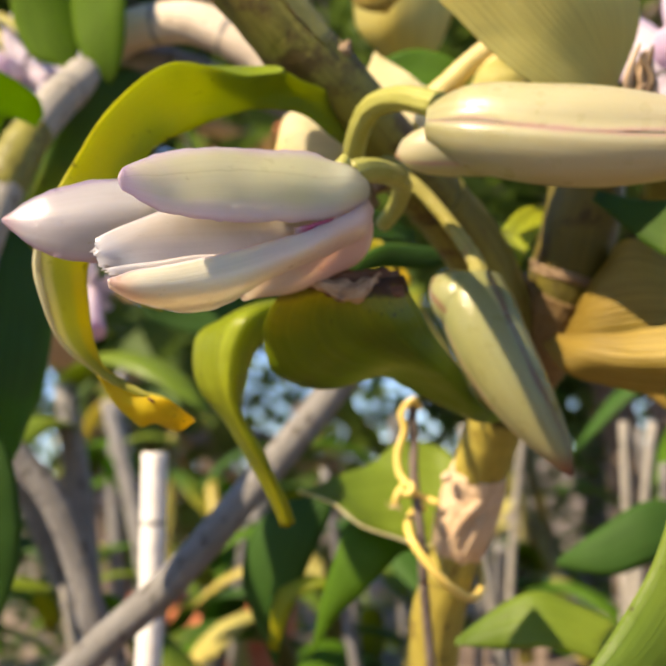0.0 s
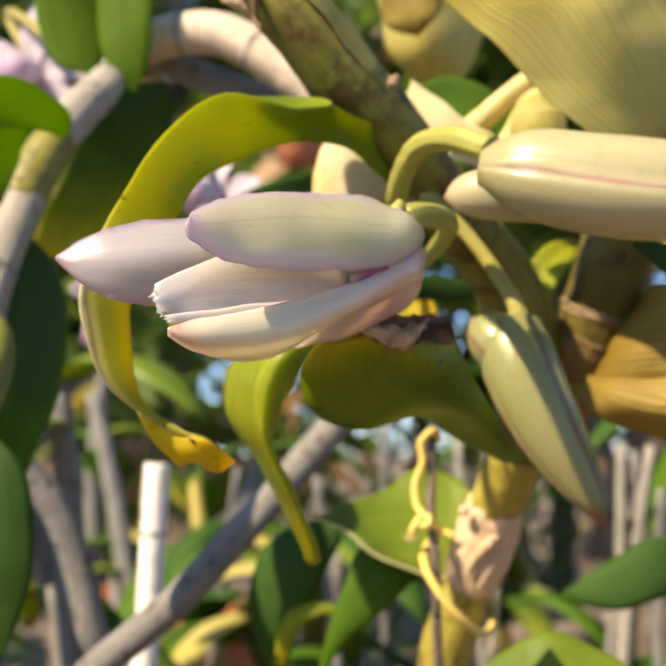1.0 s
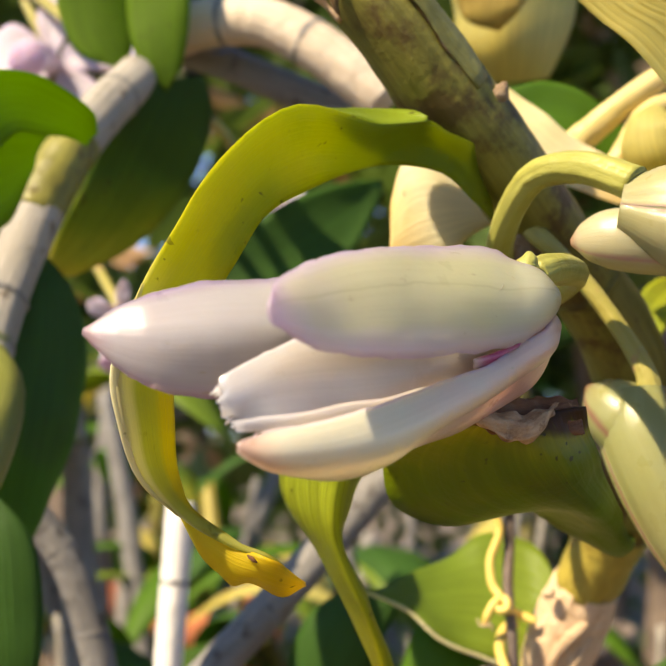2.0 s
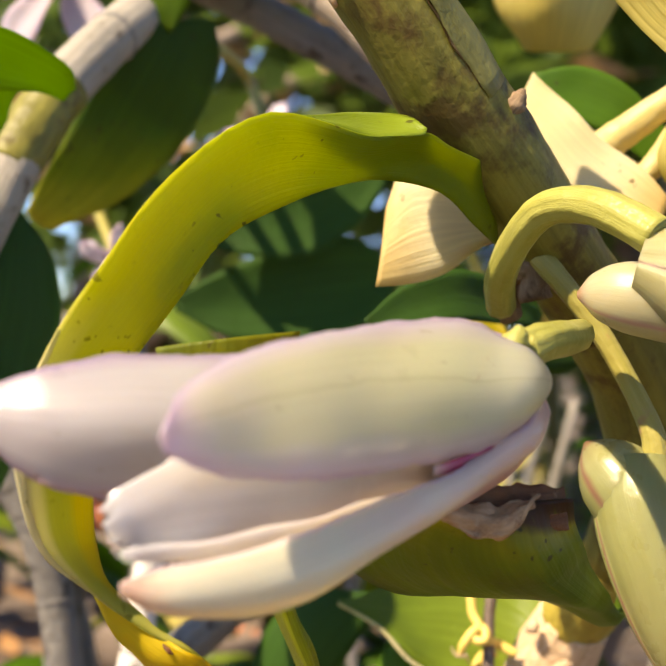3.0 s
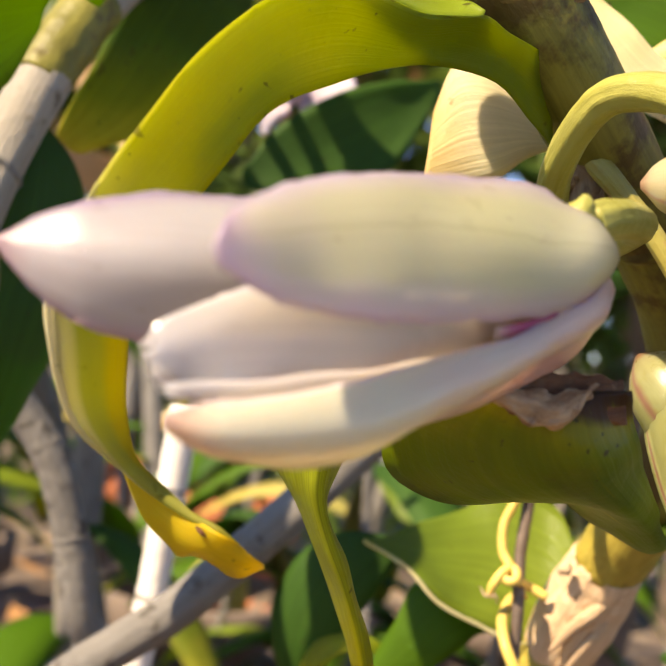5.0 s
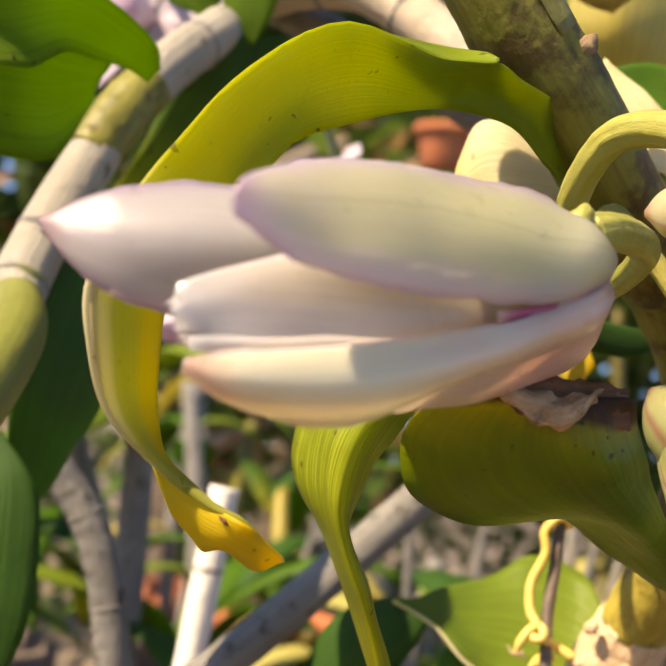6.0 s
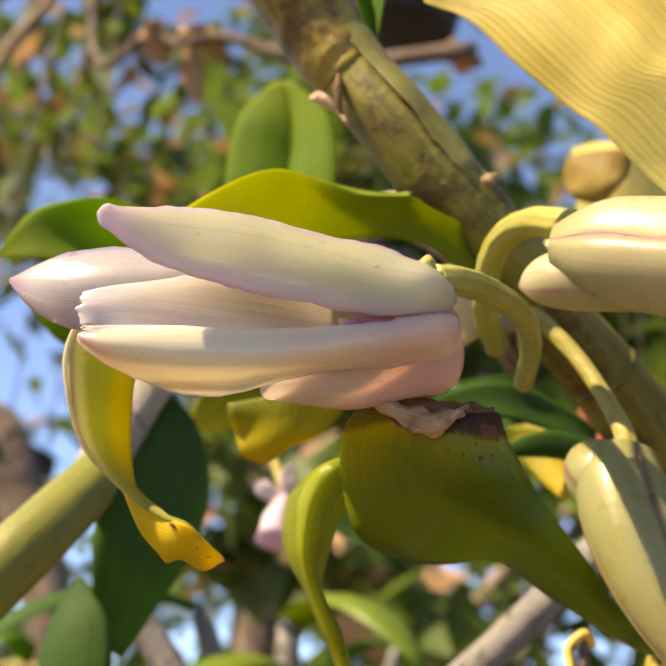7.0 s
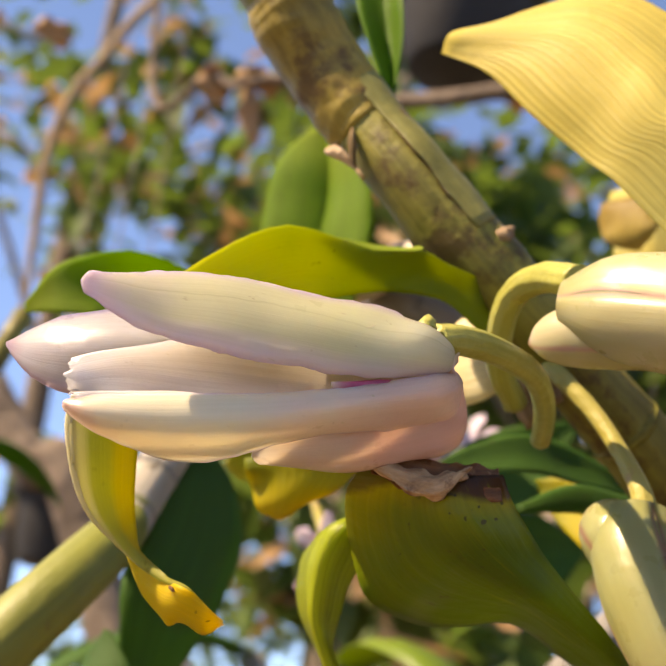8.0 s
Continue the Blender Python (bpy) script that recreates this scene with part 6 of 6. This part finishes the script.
# ---- dry hanging twig with orange leaves ----
twig = thing("dry_branch", Vector((-0.2465, 0.4271, 1.6438)), "thin dry branch with curled orange leaves", "branch")
part("twig", tube("twig", [(-0.0783, 0.4194, 1.6095), (-0.1592, 0.4291, 1.6141), (-0.2200, 0.4290, 1.6330), (-0.2600, 0.4300, 1.6400), (-0.3300, 0.4600, 1.7600), (-0.42, 0.59, 2.99)], [0.0045, 0.004, 0.003, 0.0026, 0.0025, 0.004], BARK, 40, 10, 0.2), twig)
for k, (x, y, z, half, long) in enumerate(((-0.2606, 0.4278, 1.6345, 0.0083, 0.0111), (-0.2325, 0.4277, 1.6348, 0.0129, 0.0065), (-0.2361, 0.4291, 1.6142, 0.0048, 0.0166), (-0.3741, 0.425, 1.6776, 0.0111, 0.0074), (-0.0888, 0.4289, 1.614, 0.0111, 0.0055))):
    rails = [[Vector((x, y, z)) + Vector((s * half * g, 0.01 * f * f + 0.004 * s, long * (1 - 2 * f))) for f, g in ((0, 0.1), (0.3, 0.9), (0.6, 1.0), (1, 0.1))] for s in (-1, 0, 1)]
    part("leaf", sheet("leaf", rails, CROWN_DRY, 0.0006, 0, 0.003, 2, 14, 7, 0, k), twig, "curled orange dry leaf")

# a dead pale bough lodged over the beam, and a leaning pole
bough = thing("dead_bough", (-0.50, 0.86, 2.99), "brown dead bough hanging from the beam", "branch")
part("limb", tube("limb", [(-0.585, 0.75, 1.62), (-0.592, 0.75, 1.70), (-0.598, 0.75, 1.78), (-0.585, 0.75, 1.85), (-0.553, 0.76, 1.92), (-0.52, 0.79, 2.10), (-0.50, 0.86, 2.99)], [0.002, 0.004, 0.005, 0.005, 0.005, 0.005, 0.006], SCALE, 50, 12, 0.15), bough)
pole = tagged(new("leaning_pole", tube("leaning_pole", [(0.20, 0.95, -0.05), (-0.10, 0.87, 0.50), (-0.4936, 0.80, 1.4129), (-0.5925, 0.80, 1.5199), (-0.80, 0.80, 1.75)], [0.024, 0.023, 0.021, 0.020, 0.017], BARK, 40, 14, 0.12)), "rough brown pole leaning beside the bench", "pole")

# ---- trees and hedge ----
def leafy_tree(x, y, trunk_h, spread, seed, count, dry=0.0, size=1.0):
    rnd = random.Random(seed)
    root = thing("tree", (x, y, 0), "garden tree with an open sunlit green crown", "tree", "trees")
    part("trunk", tube("trunk", [(x, y, -0.1), (x + 0.05, y, trunk_h * 0.4), (x - 0.05, y + 0.05, trunk_h * 0.8), (x, y, trunk_h * 1.2)], [0.11, 0.09, 0.07, 0.045], BARK, 24, 12, 0.15, seed=seed), root)
    ends = []
    for k in range(11):
        a, up = 6.283 * k / 11 + rnd.uniform(-0.3, 0.3), rnd.uniform(-0.15, 1.1)
        start = Vector((x, y, trunk_h * rnd.uniform(0.55, 1.15)))
        tip = start + Vector((math.cos(a), math.sin(a), up)) * spread * rnd.uniform(0.6, 1.0)
        mid = start.lerp(tip, 0.5) + Vector((0, 0, 0.15 * spread))
        part("limb", tube("limb", [start, mid, tip], [0.03, 0.02, 0.007], TWIG, 14, 8, 0.1, seed=k), root)
        ends += [mid, tip, start.lerp(tip, 0.75), tip]
    for mat, number, name in ((CROWN, count, "crown"), (CROWN_DRY, int(count * dry), "dry_leaves")):
        verts, uvs, faces = [], [], []
        for k in range(number):
            c = ends[rnd.randrange(len(ends))] + Vector((rnd.gauss(0, 1), rnd.gauss(0, 1), rnd.gauss(0, 0.7))) * spread * 0.115
            out = Vector((rnd.uniform(-1, 1), rnd.uniform(-1, 1), rnd.uniform(-0.9, 0.5))).normalized()
            side = out.cross(Vector((rnd.uniform(-1, 1), rnd.uniform(-1, 1), 1))).normalized()
            lng, wid = size * rnd.uniform(0.10, 0.22), size * rnd.uniform(0.025, 0.055)
            n = len(verts)
            droop = Vector((0, 0, -0.02))
            verts += [c, c + out * lng * 0.45 + side * wid, c + out * lng + droop, c + out * lng * 0.45 - side * wid]
            uvs += [(0, 0.5), (0.5, 1), (1, 0.5), (0.5, 0)]
            faces += [(n, n + 1, n + 2), (n, n + 2, n + 3)]
        if number:
            part(name, build(name, verts, faces, uvs, mat, False), root)


for k, (x, y, h, s, n, d, big) in enumerate(((-1.9, 5.2, 4.3, 1.4, 950, 0.24, 1.5), (-0.9, 6.4, 2.9, 2.1, 2600, 0.02, 1.3), (1.1, 5.6, 2.6, 1.9, 7000, 0.02, 1.0), (3.0, 6.6, 3.0, 2.2, 7000, 0.05, 1.0), (-4.5, 6.4, 6.2, 1.7, 650, 0.16, 1.5), (5.2, 6.2, 3.0, 2.2, 6000, 0.05, 1.0), (-2.0, 9.0, 4.2, 2.6, 1400, 0.18, 1.5), (1.6, 9.4, 4.2, 2.9, 7500, 0.03, 1.0), (-0.8, 3.4, 1.8, 0.8, 700, 0.20, 1.2), (0.9, 3.6, 2.5, 1.2, 3000, 0.04, 1.0), (-2.7, 7.2, 4.9, 1.9, 950, 0.20, 1.6))):
    leafy_tree(x, y, h, s, 300 + k, n, d, big)


def hedge(x0, x1, y, top, seed, count, label):
    rnd = random.Random(seed)
    verts, uvs, faces = [], [], []
    for k in range(count):
        c = Vector((rnd.uniform(x0, x1), y + rnd.gauss(0, 0.25), top * rnd.random() ** 0.7))
        c.z *= 0.75 + 0.35 * noise.noise(Vector((c.x * 0.8, seed, 0)))
        out = Vector((rnd.uniform(-1, 1), rnd.uniform(-1, 1), rnd.uniform(-0.6, 0.8))).normalized()
        side = out.cross(Vector((rnd.uniform(-1, 1), rnd.uniform(-1, 1), 1))).normalized()
        lng, wid = rnd.uniform(0.08, 0.16), rnd.uniform(0.02, 0.045)
        n = len(verts)
        verts += [c, c + out * lng * 0.45 + side * wid, c + out * lng, c + out * lng * 0.45 - side * wid]
        uvs += [(0, 0.5), (0.5, 1), (1, 0.5), (0.5, 0)]
        faces += [(n, n + 1, n + 2), (n, n + 2, n + 3)]
    tagged(new("hedge", build("hedge", verts, faces, uvs, CROWN, False)), label, "hedge", kind="stuff")


def litter():
    rnd = random.Random(77)
    verts, uvs, faces = [], [], []
    for k in range(2600):
        on_bench = k < 900
        if on_bench:
            c = Vector((rnd.uniform(-0.8, 0.8), rnd.uniform(0.0, 1.1), 1.046 + rnd.random() * 0.006))
        else:
            c = Vector((rnd.uniform(-4, 4), rnd.uniform(1.0, 7.0), 0.045 + rnd.random() * 0.03))
        turn, lng = rnd.uniform(0, 6.28), rnd.uniform(0.02, 0.05) * (1 if on_bench else 2.2)
        d = Vector((math.cos(turn), math.sin(turn), rnd.uniform(-0.05, 0.35))) * lng
        s = Vector((-math.sin(turn), math.cos(turn), rnd.uniform(-0.2, 0.2))) * lng * rnd.uniform(0.15, 0.3)
        n = len(verts)
        verts += [c, c + d * 0.5 + s, c + d, c + d * 0.5 - s]
        u = rnd.random()
        uvs += [(u, 0.5), (u, 1), (u, 0.5), (u, 0)]
        faces += [(n, n + 1, n + 2), (n, n + 2, n + 3)]
    tagged(new("leaf_litter", build("leaf_litter", verts, faces, uvs, LITTER, False)), "dry brown and orange fallen leaves", "leaf litter", kind="stuff")


litter()
hedge(-9, 9, 6.6, 3.0, 17, 22000, "loose dark green shrubs behind the bench")
hedge(-9, 9, 11.5, 2.9, 5, 16000, "dense green hedge at the end of the garden")
hedge(-7, 7, -3.5, 2.6, 9, 9000, "dense green hedge behind the viewer")
